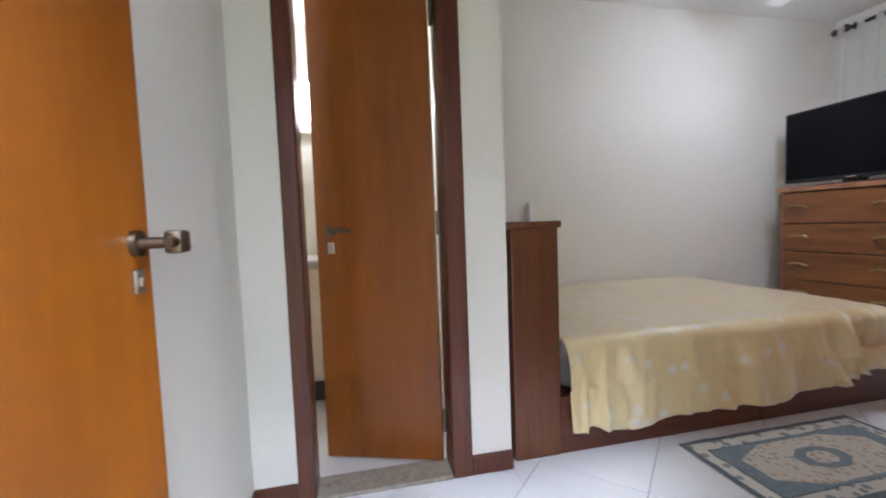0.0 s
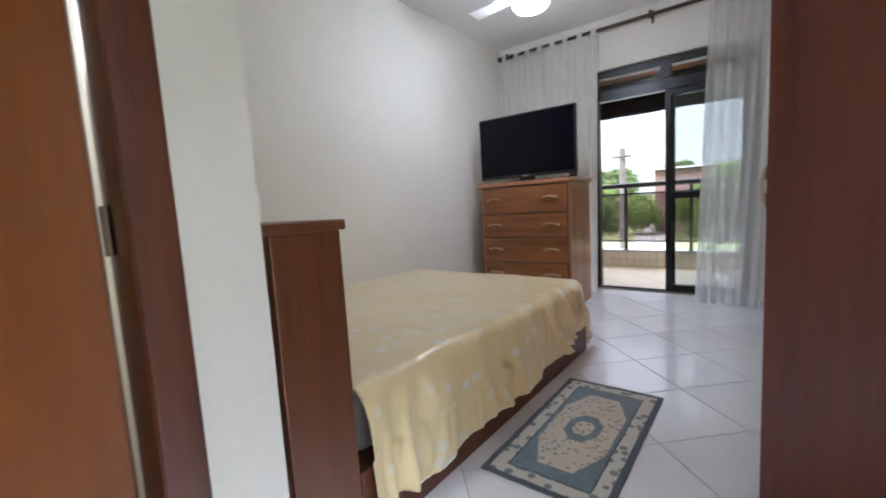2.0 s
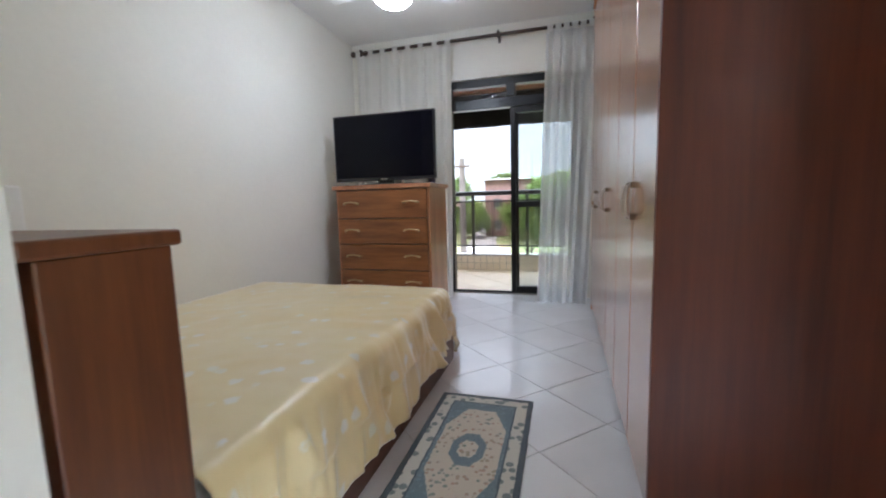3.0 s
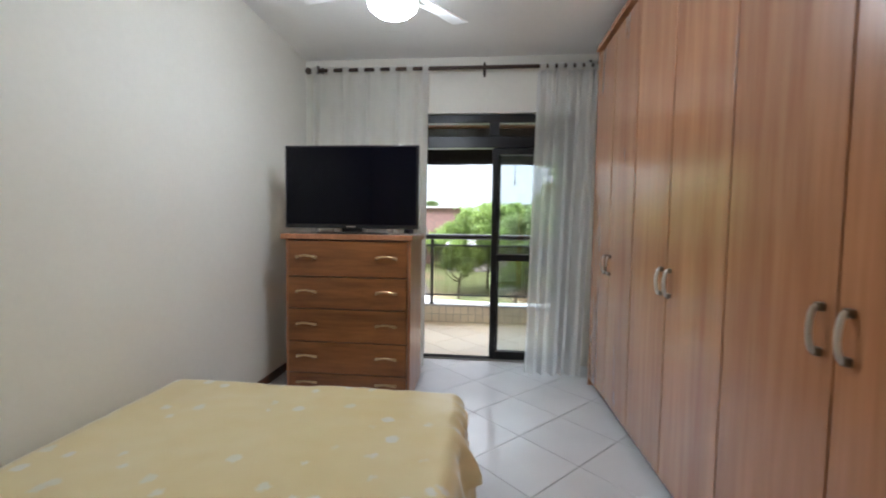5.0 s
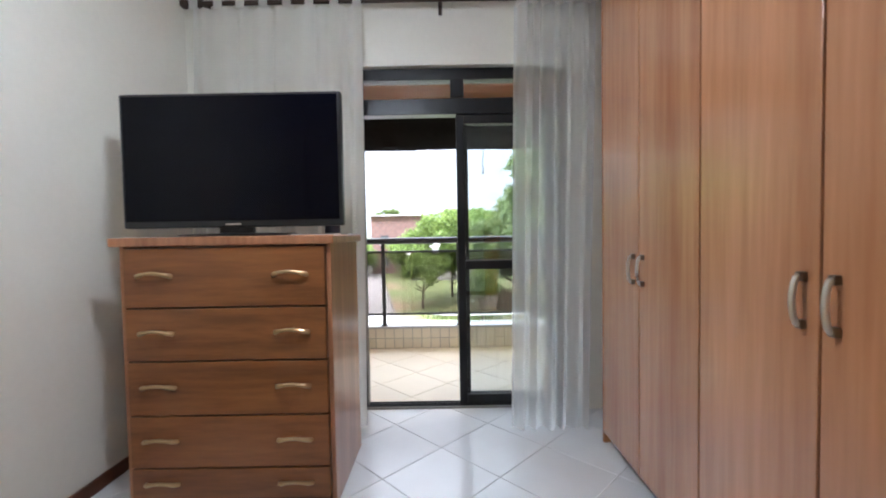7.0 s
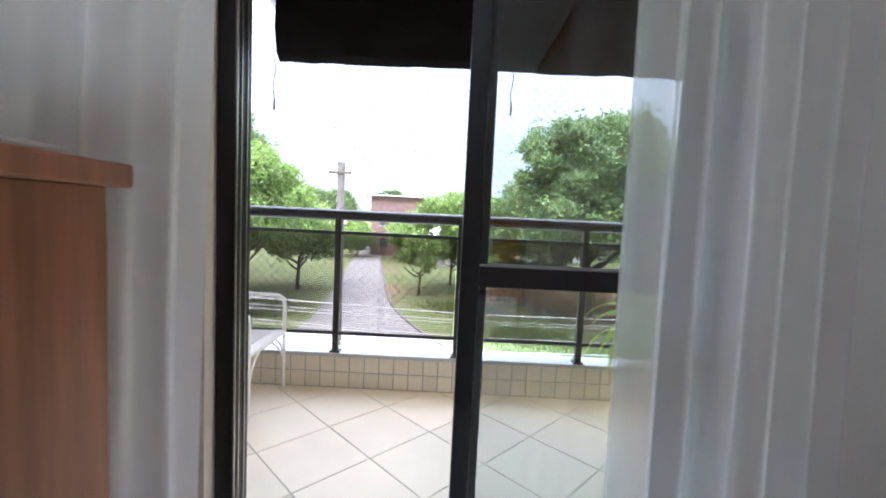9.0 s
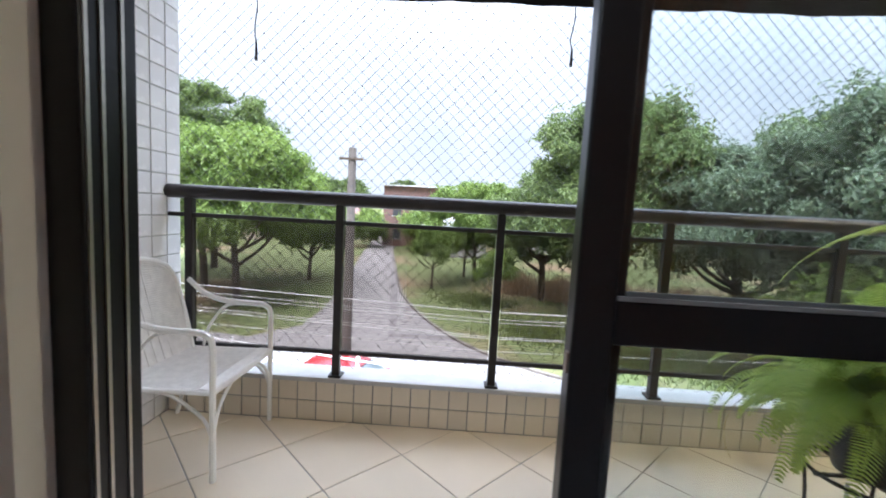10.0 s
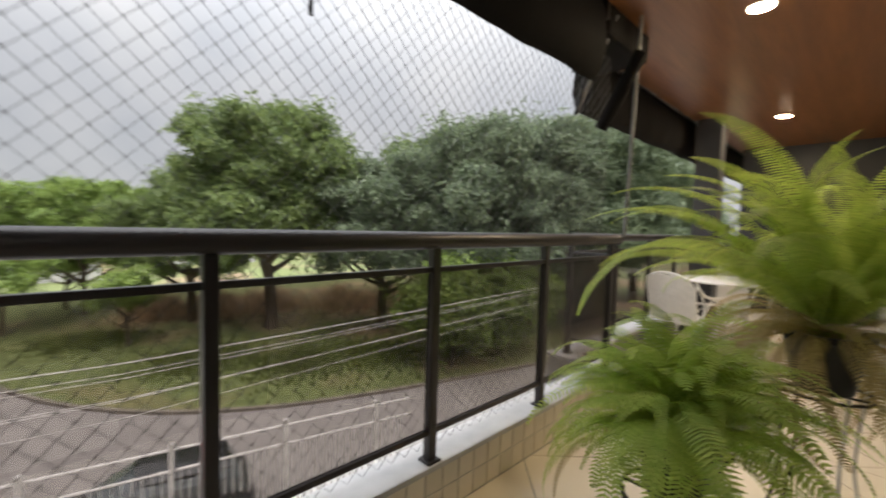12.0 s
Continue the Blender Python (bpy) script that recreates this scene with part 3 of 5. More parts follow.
for a, b in ((0.532, 1.62), (1.624, 2.555)):
    block("side_rail", bed, BED_RAIL, -1.698, -1.672, a, b, 0.0, 0.26)
block("slat_base", bed, BED_RAIL, XL + 0.02, -1.702, 0.57, 2.55, 0.2, 0.252)
block("mattress", bed, CURTAIN, XL + 0.17, -1.735, 0.57, 2.53, 0.254, 0.474, 0.05)


def bedspread():
    """A sheet over the mattress that hangs down the open side and the foot, in folds."""
    x0, x1, y0, y1, top, r = XL + 0.015, -1.752, 0.57, 2.52, 0.51, 0.065
    hang = 0.425
    us = [x0 + (x1 - 0.05 - x0) * k / 40 for k in range(40)] + [x1 - 0.05 + (hang + 0.05) * k / 44 for k in range(45)]
    vs = [y0 + (y1 - 0.05 - y0) * k / 150 for k in range(150)] + [y1 - 0.05 + (hang * 0.95 + 0.05) * k / 36 for k in range(37)]
    nu, nv = len(us) - 1, len(vs) - 1
    bm = bmesh.new()
    grid = []
    for j in range(nv + 1):
        row = []
        for i in range(nu + 1):
            u, v = us[i], vs[j]
            du, dv = max(0.0, u - x1), max(0.0, v - y1)
            d = math.hypot(du, dv)
            x, y = min(u, x1), min(v, y1)
            z = top + 0.008 * noise.noise((u * 3, v * 3, 0.3)) + 0.004 * noise.noise((u * 11, v * 11, 5)) - 0.16 * max(0.0, 1 - (u - x0) / 0.2) ** 2
            if d > 0:
                dx, dy = du / d, dv / d
                s = 1 + 0.07 * noise.noise((0.7 * x + v * 1.6, 1.7, 0)) + 0.025 * noise.noise((y * 7, x * 7, 4))
                if du and not dv and v < y0 + 0.16:
                    s *= 0.94 + 0.06 * (v - y0) / 0.16
                if du > dv:
                    s *= 1.06 - 0.2 * max(0.0, min(1.0, (v - 1.7) / 0.7)) + 0.05 * noise.noise((v * 5, 8, 0))
                d *= s
                if d < r * math.pi / 2:
                    out, down = r * math.sin(d / r), r * (1 - math.cos(d / r))
                else:
                    out, down = r, r + d - r * math.pi / 2
                along = v if du > dv else -u
                deep = max(0.0, down - 0.02) / 0.3
                lean = along + 0.22 * down * noise.noise((along * 2, 1, 7))
                crease = sum(w * (1 - 3.2 * abs(noise.noise((lean * f, down * 2.6, f)))) for w, f in ((0.6, 4.2), (0.55, 9.5), (0.16, 21.0)))
                gather = 0.45 + 0.8 * max(0.0, noise.noise((along * 2.1, 2.2, 0)) + 0.25) + (0.7 if 2.05 < v < 2.45 else 0.0)
                out += 0.004 + min(1.2, deep + 0.12) * (0.024 + 0.066 * gather * crease)
                x, y, z = x + dx * out, y + dy * out, max(0.05, z - down)
                # the cloth lies over the rails, never inside them
                if z < 0.29:
                    if du >= dv:
                        x = -1.666 + 0.6 * abs(x + 1.666)
                    if dv >= du:
                        y = max(y, 2.599)
            row.append(bm.verts.new((x, y, z)))
        grid.append(row)
    for j in range(nv):
        for i in range(nu):
            bm.faces.new((grid[j][i], grid[j][i + 1], grid[j + 1][i + 1], grid[j + 1][i]))
    ob = single("bedspread", bm, COVER, "rumpled yellow satin bedspread with small pale flowers draped over the bed", "bedspread", (-2.5, 1.6, 0.5), smooth=True)
    ob.data.set_sharp_from_angle(angle=radians(180))
    thick = ob.modifiers.new("thickness", "SOLIDIFY")
    thick.thickness, thick.offset = 0.005, 1


bedspread()

fixture = thing("wall_fixture", (-3.35, 1.17, 1.1), "small white plastic fixture mounted on the bedroom wall", "wall fixture")
block("back_plate", fixture, WHITE_PLASTIC, XL + 0.001, XL + 0.012, 1.13, 1.21, 0.98, 1.2, 0.003)
block("cover", fixture, WHITE_PLASTIC, XL + 0.012, XL + 0.055, 1.138, 1.202, 0.99, 1.215, 0.012)

# ---- rug ----
RX0, RX1, RY0, RY1 = -1.59, -1.092, 1.068, 2.062
rug = thing("rug", ((RX0 + RX1) / 2, (RY0 + RY1) / 2, 0), "blue-green and cream woven oriental rug on the tiled floor", "rug")
bm = bmesh.new()
nx, ny = 18, 36
verts = [[bm.verts.new((RX0 + (RX1 - RX0) * i / nx + (0.003 * noise.noise((j * 0.4, 0, i)) if i in (0, nx) else 0), RY0 + (RY1 - RY0) * j / ny, 0.008 + 0.0025 * noise.noise((i * 0.35, j * 0.3, 0)))) for i in range(nx + 1)] for j in range(ny + 1)]
for j in range(ny):
    for i in range(nx):
        bm.faces.new((verts[j][i], verts[j][i + 1], verts[j + 1][i + 1], verts[j + 1][i]))
woven = part("woven_body", bm, rug_material(RX1 - RX0, RY1 - RY0), rug)
thick = woven.modifiers.new("thickness", "SOLIDIFY")
thick.thickness, thick.offset = 0.007, -1
bm = bmesh.new()
for y in (RY0, RY1):
    for k in range(70):
        x = RX0 + 0.008 + (RX1 - RX0 - 0.016) * k / 69
        e = 0.02 if y == RY1 else -0.02
        tube(bm, [(x, y, 0.006), (x + 0.004 * noise.noise((k, y, 0)), y + e, 0.003)], 0.0013, 4)
tagged(part("fringe", bm, WICKER, rug, "short pale fringe at both ends"), kind="stuff")

# ---- chest of drawers and what stands on it ----
DX0, DX1, DY0, DY1 = -3.095, -2.128, 3.55, 4.1
chest = thing("chest_of_drawers", ((DX0 + DX1) / 2, 3.85, 0), "brown wooden chest of five drawers with arched handles", "chest of drawers")
block("side_panel", chest, CHEST_LIT_WOOD, DX0, DX0 + 0.022, DY0, DY1, 0.0, 1.224)
block("side_panel", chest, CHEST_LIT_WOOD, DX1 - 0.022, DX1, DY0, DY1, 0.0, 1.224, label="side panel with the daylight on it put in as paler wood")
block("back_panel", chest, CHEST_LIT_WOOD, DX0 + 0.022, DX1 - 0.022, DY1 - 0.012, DY1, 0.02, 1.224)
block("plinth", chest, BED_RAIL, DX0 + 0.022, DX1 - 0.022, DY0 + 0.03, DY0 + 0.05, 0.0, 0.06)
block("chest_top", chest, CHEST_LIT_WOOD, DX0 - 0.03, DX1 + 0.02, DY0 - 0.03, DY1 + 0.035, 1.224, 1.265, 0.006)
levels = [0.05, 0.198, 0.443, 0.696, 0.942, 1.219]
for k in range(5):
    z0, z1 = levels[k] + 0.004, levels[k + 1] - 0.004
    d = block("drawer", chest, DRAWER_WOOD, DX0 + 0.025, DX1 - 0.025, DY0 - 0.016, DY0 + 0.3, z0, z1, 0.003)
    for hx in (-2.927, -2.31):
        hz = z0 + (z1 - z0) * 0.55
        bm = bmesh.new()
        tube(bm, smooth_curve([(hx - 0.075, DY0 - 0.016, hz - 0.008), (hx - 0.06, DY0 - 0.034, hz), (hx, DY0 - 0.042, hz + 0.01), (hx + 0.06, DY0 - 0.034, hz), (hx + 0.075, DY0 - 0.016, hz - 0.008)], 3), [0.011] * 4 + [0.008] * 5 + [0.011] * 4, 8)
        part("handle", bm, BRASS, d, "arched pale brass handle", True)

tv = thing("television", (-2.62, 3.74, 1.265), "large black flat-screen television standing on the chest of drawers", "television")
block("cabinet", tv, SHELL, -3.146, -2.092, 3.65, 3.695, 1.308, 1.946, 0.008)
block("screen", tv, SCREEN, -3.13, -2.108, 3.646, 3.651, 1.34, 1.932, 0.001)
block("back_cover", tv, SHELL, -2.96, -2.27, 3.695, 3.74, 1.36, 1.8, 0.02)
block("neck", tv, SHELL, -2.7, -2.54, 3.675, 3.72, 1.271, 1.37, 0.006)
bm = bmesh.new()
lathe(bm, (0, 0, 1.2655), [(0.2, 0.0), (0.205, 0.004), (0.19, 0.011), (0.06, 0.016)], 40)
for v in bm.verts:
    v.co.x, v.co.y = v.co.x * 1.45 - 2.62, v.co.y * 0.62 + 3.695
part("stand", bm, SHELL, tv, smooth=True)
block("badge", tv, NICKEL, -2.65, -2.58, 3.643, 3.647, 1.318, 1.326, 0.0, "small silver maker's badge")

bm = bmesh.new()
nx, ny = 40, 16
grid = [[bm.verts.new((-3.1 + 0.98 * i / nx, 3.575 + 0.46 * j / ny + (0.008 * math.sin(i * 1.3) if j == 0 else 0), 1.2675 + 0.0015 * noise.noise((i, j, 0)))) for i in range(nx + 1)] for j in range(ny + 1)]
for j in range(ny):
    for i in range(nx):
        if i < 9 or i > 31 or j > 12:
            bm.faces.new((grid[j][i], grid[j][i + 1], grid[j + 1][i + 1], grid[j + 1][i]))
runner = single("table_runner", bm, CURTAIN, "white cloth runner lying on the chest of drawers", "cloth", (-2.6, 3.8, 1.265))
runner.modifiers.new("thickness", "SOLIDIFY").thickness = 0.002

mug = thing("mug", (-2.2, 3.86, 1.269), "white mug with a dark red and navy band", "mug")
bm = bmesh.new()
lathe(bm, (-2.2, 3.86, 1.269), [(0.036, 0), (0.039, 0.003), (0.039, 0.11), (0.036, 0.11), (0.035, 0.01)])
part("body", bm, WHITE_PLASTIC, mug, smooth=True)
for z0, z1, c, nm in ((0.004, 0.05, (0.05, 0.05, 0.1), "lower_band"), (0.05, 0.07, (0.25, 0.03, 0.05), "upper_band")):
    bm = bmesh.new()
    lathe(bm, (-2.2, 3.86, 1.269), [(0.0395, z0), (0.0397, z0), (0.0397, z1), (0.0395, z1)])
    part(nm, bm, plain(nm + "_print", c, 0.3, vary=0.5, scale=40), mug, smooth=True)
bm = bmesh.new()
box(bm, -2.26, -2.135, 3.93, 4.04, 1.2695, 1.277, 0.002)
single("folded_paper", bm, WHITE_PLASTIC, "folded white papers lying on the chest of drawers", "paper", (-2.2, 3.98, 1.2695))

# ---- wardrobe ----
FX = -0.662
ward = thing("wardrobe", (-0.4, 2.7, 0), "tall built-in brown wood-grain wardrobe with six doors and bow handles", "wardrobe")
# near end: darker than the doors, the shade is in its colour
block("end_panel", ward, WARD_SHADED, FX - 0.034, XW - 0.001, 1.19, 1.215, 0.0, 2.78, 0.002, "end panel turned from the window, its shade put in as dark reddish wood")
block("end_panel", ward, WARD_WOOD, FX - 0.018, XW - 0.001, 4.087, 4.107, 0.0, 2.78)
block("carcass_back", ward, WARD_SHADED, XW - 0.02, XW - 0.002, 1.215, 4.087, 0.06, 2.74)
block("carcass_top", ward, WARD_WOOD, FX + 0.02, XW - 0.02, 1.215, 4.087, 2.74, 2.78)
block("plinth", ward, WARD_SHADED, FX + 0.025, FX + 0.045, 1.215, 4.087, 0.0, 0.06)
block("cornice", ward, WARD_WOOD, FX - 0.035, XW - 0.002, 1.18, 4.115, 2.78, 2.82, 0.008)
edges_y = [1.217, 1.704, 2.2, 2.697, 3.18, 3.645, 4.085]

# dark boards added behind the door seams to stand for shade in the gaps
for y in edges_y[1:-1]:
    block("partition", ward, WARD_SHADED, FX + 0.001, XW - 0.021, y - 0.009, y + 0.009, 0.065, 2.739, 0.0)


def bow_handle(parent, y, z):
    bm = bmesh.new()
    tube(bm, smooth_curve([(FX - 0.018, y, z - 0.062), (FX - 0.04, y, z - 0.058), (FX - 0.05, y, z), (FX - 0.04, y, z + 0.058), (FX - 0.018, y, z + 0.062)], 4), 0.0075, 8)
    hd = part("handle", bm, NICKEL, parent, "satin nickel bow handle with dark feet", True)
    for s in (-1, 1):
        bm = bmesh.new()
        box(bm, FX - 0.036, FX - 0.017, y - 0.01, y + 0.01, z + s * 0.062 - 0.012, z + s * 0.062 + 0.012, 0.003)
        part("handle_foot", bm, BRONZE, hd)


for k in range(6):
    a, b = edges_y[k] + 0.004, edges_y[k + 1] - 0.004
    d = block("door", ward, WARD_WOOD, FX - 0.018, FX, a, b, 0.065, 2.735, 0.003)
    bow_handle(d, b - 0.042 if k % 2 == 0 else a + 0.042, 1.07)

# ---- curtains ----
RODY, RODZ = 4.45, 2.81
rail = thing("curtain_rod", (-1.95, RODY, RODZ), "dark double curtain rod with round ends on wall brackets", "curtain rod")
for y, z, r in ((RODY, RODZ, 0.016), (RODY + 0.05, RODZ + 0.03, 0.008)):
    bm = bmesh.new()
    rod_between(bm, (-3.27, y, z), (-0.62, y, z), r, seg=14)
    part("rod", bm, ROD, rail, smooth=True)
for x in (-3.3, -0.59):
    bm = bmesh.new()
    bmesh.ops.create_uvsphere(bm, u_segments=16, v_segments=10, radius=0.032, matrix=Matrix.Translation((x, RODY, RODZ)))
    part("finial", bm, ROD, rail, smooth=True)
for x in (-3.2, -1.61, -0.66):
    bm = bmesh.new()
    box(bm, x - 0.011, x + 0.011, RODY - 0.02, YB, RODZ + 0.012, RODZ + 0.03, 0.003)
    box(bm, x - 0.013, x + 0.013, YB - 0.008, YB, RODZ - 0.05, RODZ + 0.07, 0.002)
    box(bm, x - 0.011, x + 0.011, RODY - 0.022, RODY + 0.022, RODZ - 0.03, RODZ + 0.04, 0.004)
    part("bracket", bm, ROD, rail)


def curtain(x0, x1, folds, seed, material, tabs, label, gather=0.0, depth=0.035, lean=0.0, slide=(0.0, 0.0)):
    cur = thing("curtain", ((x0 + x1) / 2, RODY, 0), label, "curtain", "curtains at the balcony door")
    nx, nz = folds * 12, 40
    bm = bmesh.new()
    grid = []
    for j in range(nz + 1):
        z = 0.015 + (RODZ - 0.035 - 0.015) * j / nz
        row = []
        for i in range(nx + 1):
            u = i / nx
            ph = 2 * math.pi * folds * u + 2.6 * noise.noise((u * 4, seed, z * 0.18)) + 0.9 * noise.noise((u * 13, seed, z * 0.3))
            low = 1 - j / nz
            x = x0 + (x1 - x0) * u + 0.012 * math.sin(ph * 0.5 + seed) + low * (slide[0] * (1 - u) + slide[1] * u) + gather * low * (0.5 - u) * 0.25
            y = RODY + depth * (0.75 + 0.6 * noise.noise((u * 3, seed, 0))) * math.sin(ph) + 0.02 * low * noise.noise((u * 6, z * 1.2, seed)) - lean * low
            hem = 0.012 * noise.noise((u * 9, seed, 7)) if j == 0 else 0
            row.append(bm.verts.new((x, y, z + hem)))
        grid.append(row)
    for j in range(nz):
        for i in range(nx):
            bm.faces.new((grid[j][i], grid[j][i + 1], grid[j + 1][i + 1], grid[j + 1][i]))
    cloth = part("cloth", bm, material, cur, smooth=True)
    for k in range(tabs):
        x = x0 + 0.03 + (x1 - x0 - 0.06) * (k + 0.15 * noise.noise((k * 1.7, seed, 0))) / (tabs - 1)
        w = 0.028 + 0.008 * noise.noise((k, seed, 3))
        bm = bmesh.new()
        ring = [(RODY - 0.03, RODZ - 0.05), (RODY - 0.026, RODZ + 0.01), (RODY - 0.014, RODZ + 0.026), (RODY + 0.014, RODZ + 0.026), (RODY + 0.026, RODZ + 0.01), (RODY + 0.03, RODZ - 0.05)]
        lo = [bm.verts.new((x - w, a, b)) for a, b in ring]
        hi = [bm.verts.new((x + w, a, b)) for a, b in ring]
        for i in range(5):
            bm.faces.new((lo[i], lo[i + 1], hi[i + 1], hi[i]))
        part("tab", bm, CURTAIN, cur).modifiers.new("thickness", "SOLIDIFY").thickness = 0.003
    return cur


curtain(-3.26, -2.125, 9, 2.0, CURTAIN, 8, "white tab-top curtain drawn to the wall side of the balcony door", depth=0.026, lean=0.12)
curtain(-1.11, -0.57, 6, 5.0, SHEER, 7, "sheer white tab-top curtain gathered beside the wardrobe", depth=0.04, lean=0.2, slide=(-0.08, -0.13))

# ---- ceiling fan with lamp ----
fx, fy = -2.115, 2.82
fan = thing("ceiling_fan", (fx, fy, ZC), "white three-blade ceiling fan with a lit round lamp", "ceiling fan")
bm = bmesh.new()
lathe(bm, (fx, fy, 0), [(0.02, 2.83), (0.06, 2.86), (0.075, ZC - 0.002)])
part("canopy", bm, WHITE_PLASTIC, fan, smooth=True)
bm = bmesh.new()
rod_between(bm, (fx, fy, 2.7), (fx, fy, 2.86), 0.014)
part("downrod", bm, WHITE_PLASTIC, fan)
bm = bmesh.new()
lathe(bm, (fx, fy, 0), [(0.09, 2.575), (0.115, 2.59), (0.12, 2.66), (0.09, 2.7), (0.03, 2.72)])
part("motor", bm, WHITE_PLASTIC, fan, smooth=True)
bm = bmesh.new()
lathe(bm, (fx, fy, 0), [(0.035, 2.487), (0.1, 2.497), (0.128, 2.52), (0.135, 2.55), (0.128, 2.572), (0.09, 2.578)])
part("lamp_shade", bm, LAMP, fan, "glowing white round lamp cover", True)
for a in (172, 292, 52):
    c, s = math.cos(radians(a)), math.sin(radians(a))
    bm = bmesh.new()
    box(bm, 0.2, 0.56, -0.065, 0.065, -0.004, 0.004, 0.003)
    for v in bm.verts:
        v.co.y *= 0.8 + 0.5 * (v.co.x - 0.2)
    bm.transform(Matrix.Translation((fx, fy, 2.64)) @ Matrix.Rotation(radians(a), 4, "Z") @ Matrix.Rotation(radians(11), 4, "X"))
    bl = part("blade", bm, WHITE_PLASTIC, fan)
    bm = bmesh.new()
    box(bm, 0.1, 0.24, -0.016, 0.016, -0.006, 0.0, 0.002)
    bm.transform(Matrix.Translation((fx, fy, 2.632)) @ Matrix.Rotation(radians(a), 4, "Z"))
    part("blade_arm", bm, NICKEL, bl)

# ---- balcony door ----
OX0, OX1, OH = -2.235, -0.74, 2.425
door_3 = thing("door_3", (-1.53, 4.64, 0), "black aluminium sliding balcony door with one leaf slid open", "door", kind="structure")
block("jamb", door_3, BLACK, OX0, OX0 + 0.055, 4.612, 4.71, 0.0, OH, 0.004)
block("jamb", door_3, BLACK, OX1 - 0.055, OX1, 4.612, 4.71, 0.0, OH, 0.004)
block("head", door_3, BLACK, OX0 + 0.055, OX1 - 0.055, 4.612, 4.71, OH - 0.08, OH, 0.004)
block("transom", door_3, BLACK, OX0 + 0.055, OX1 - 0.055, 4.612, 4.71, 2.105, 2.215, 0.004)
block("mullion", door_3, BLACK, -1.55, -1.455, 4.59, 4.69, 2.215, OH - 0.08, 0.004)
block("sill_track", door_3, BLACK, OX0 + 0.055, OX1 - 0.055, 4.612, 4.71, -0.004, 0.014, 0.003)
for y in (4.62, 4.645, 4.68):
    block("track_rib", door_3, STEEL, OX0 + 0.05, OX0 + 0.058, y - 0.003, y + 0.003, 0.02, 2.1, 0.0)
    block("track_rib", door_3, BLACK, OX0 + 0.055, OX1 - 0.055, y - 0.003, y + 0.003, 0.014, 0.024, 0.0)
for a, b in ((OX0 + 0.055, -1.55), (-1.455, OX1 - 0.055)):
    p = block("transom_pane", door_3, PANE, a, b, 4.636, 4.641, 2.215, OH - 0.08, 0.0, "clear glass transom pane")
    p.visible_shadow = False
for y0, x0 in ((4.626, -1.513), (4.667, -1.485)):
    x1 = OX1 - 0.058
    lf = block("stile", door_3, BLACK, x0, x0 + 0.056, y0, y0 + 0.036, 0.026, 2.103, 0.004)
    block("stile", door_3, BLACK, x1 - 0.07, x1, y0, y0 + 0.036, 0.026, 2.103, 0.004)
    for z0, z1 in ((0.026, 0.09), (1.0, 1.063), (2.04, 2.103)):
        block("leaf_rail", door_3, BLACK, x0 + 0.056, x1 - 0.07, y0 + 0.002, y0 + 0.034, z0, z1, 0.004)
    for z0, z1 in ((0.09, 1.0), (1.063, 2.04)):
        p = block("pane", door_3, PANE, x0 + 0.054, x1 - 0.068, y0 + 0.016, y0 + 0.02, z0, z1, 0.0)
        p.visible_shadow = False
    block("glazing_bead", door_3, GASKET, x0 + 0.056, x1 - 0.07, y0 - 0.002, y0 + 0.004, 1.063, 1.069, 0.0)
    if y0 < 4.64:
        bm = bmesh.new()
        box(bm, x0 - 0.003, x0 + 0.006, y0 + 0.006, y0 + 0.02, 0.955, 0.985, 0.002)
        part("latch", bm, BRONZE, lf)

# ---- balcony ----
BZ, KY, PY = 0.018, 6.14, 6.166
TX = 1.12
KC, RT = 0.262, 1.194
structure("floor_balcony", [(-3.185, TX + 0.2, YO - 0.16, KY + 0.02, -0.2, BZ - 0.004), (TX + 0.2, 10.0, YO, 6.5, -0.2, BZ - 0.004)], GROUT, "beige tiled balcony floor laid diagonally with thin dark joints", "floor")
structure("wall_tiled", [(-3.43, -3.191, YO, 6.26, -0.2, 2.75)], GROUT_LIGHT, "balcony side wall faced with small grey-white tiles", "wall")
structure("wall_facade", [(0.3, 10.2, YB, YO, 0, 2.75)], FAR_WALL, "plain pale outer wall along the terrace", "wall")
structure("ceiling_balcony", [(-3.191, TX + 0.25, YO, 6.1, 2.64, 2.75), (TX + 0.25, 10.0, YO, 6.5, 2.64, 2.75)], CEIL_WOOD, "varnished wooden board ceiling over the balcony", "ceiling")
structure("wall_slab", [(-3.6, 10.2, YO, 6.3, 2.75, 3.1), (TX + 0.25, 10.2, 6.3, 6.75, 2.75, 3.1)], FAR_WALL, "concrete floor slab above the balcony", "slab")
structure("wall_kerb", [(-3.191, TX + 0.16, KY + 0.006, 6.29, -0.2, KC - 0.026), (TX + 0.02, TX + 0.16, 6.29, 6.5, -0.2, KC - 0.026), (TX + 0.02, 10.0, 6.5, 6.68, -0.2, KC - 0.026)], GROUT, "low balcony kerb faced with small beige tiles", "kerb")
structure("trim_kerb_cap", [(-3.184, TX + 0.18, KY - 0.018, 6.3, KC - 0.026, KC), (TX, TX + 0.18, 6.3, 6.69, KC - 0.026, KC), (TX + 0.18, 10.0, 6.47, 6.69, KC - 0.026, KC)], STONE_WHITE, "white stone cap on the balcony kerb", "coping", 0.004)
structure("wall_outside", [(-3.6, 10.2, 6.06, 6.28, -4.0, -0.2), (TX + 0.02, 10.2, 6.28, 6.66, -4.0, -0.2), (9.9, 10.2, YO, 6.66, -0.2, 0.9)], PLASTER, "cream plaster outer wall below the balcony", "wall")

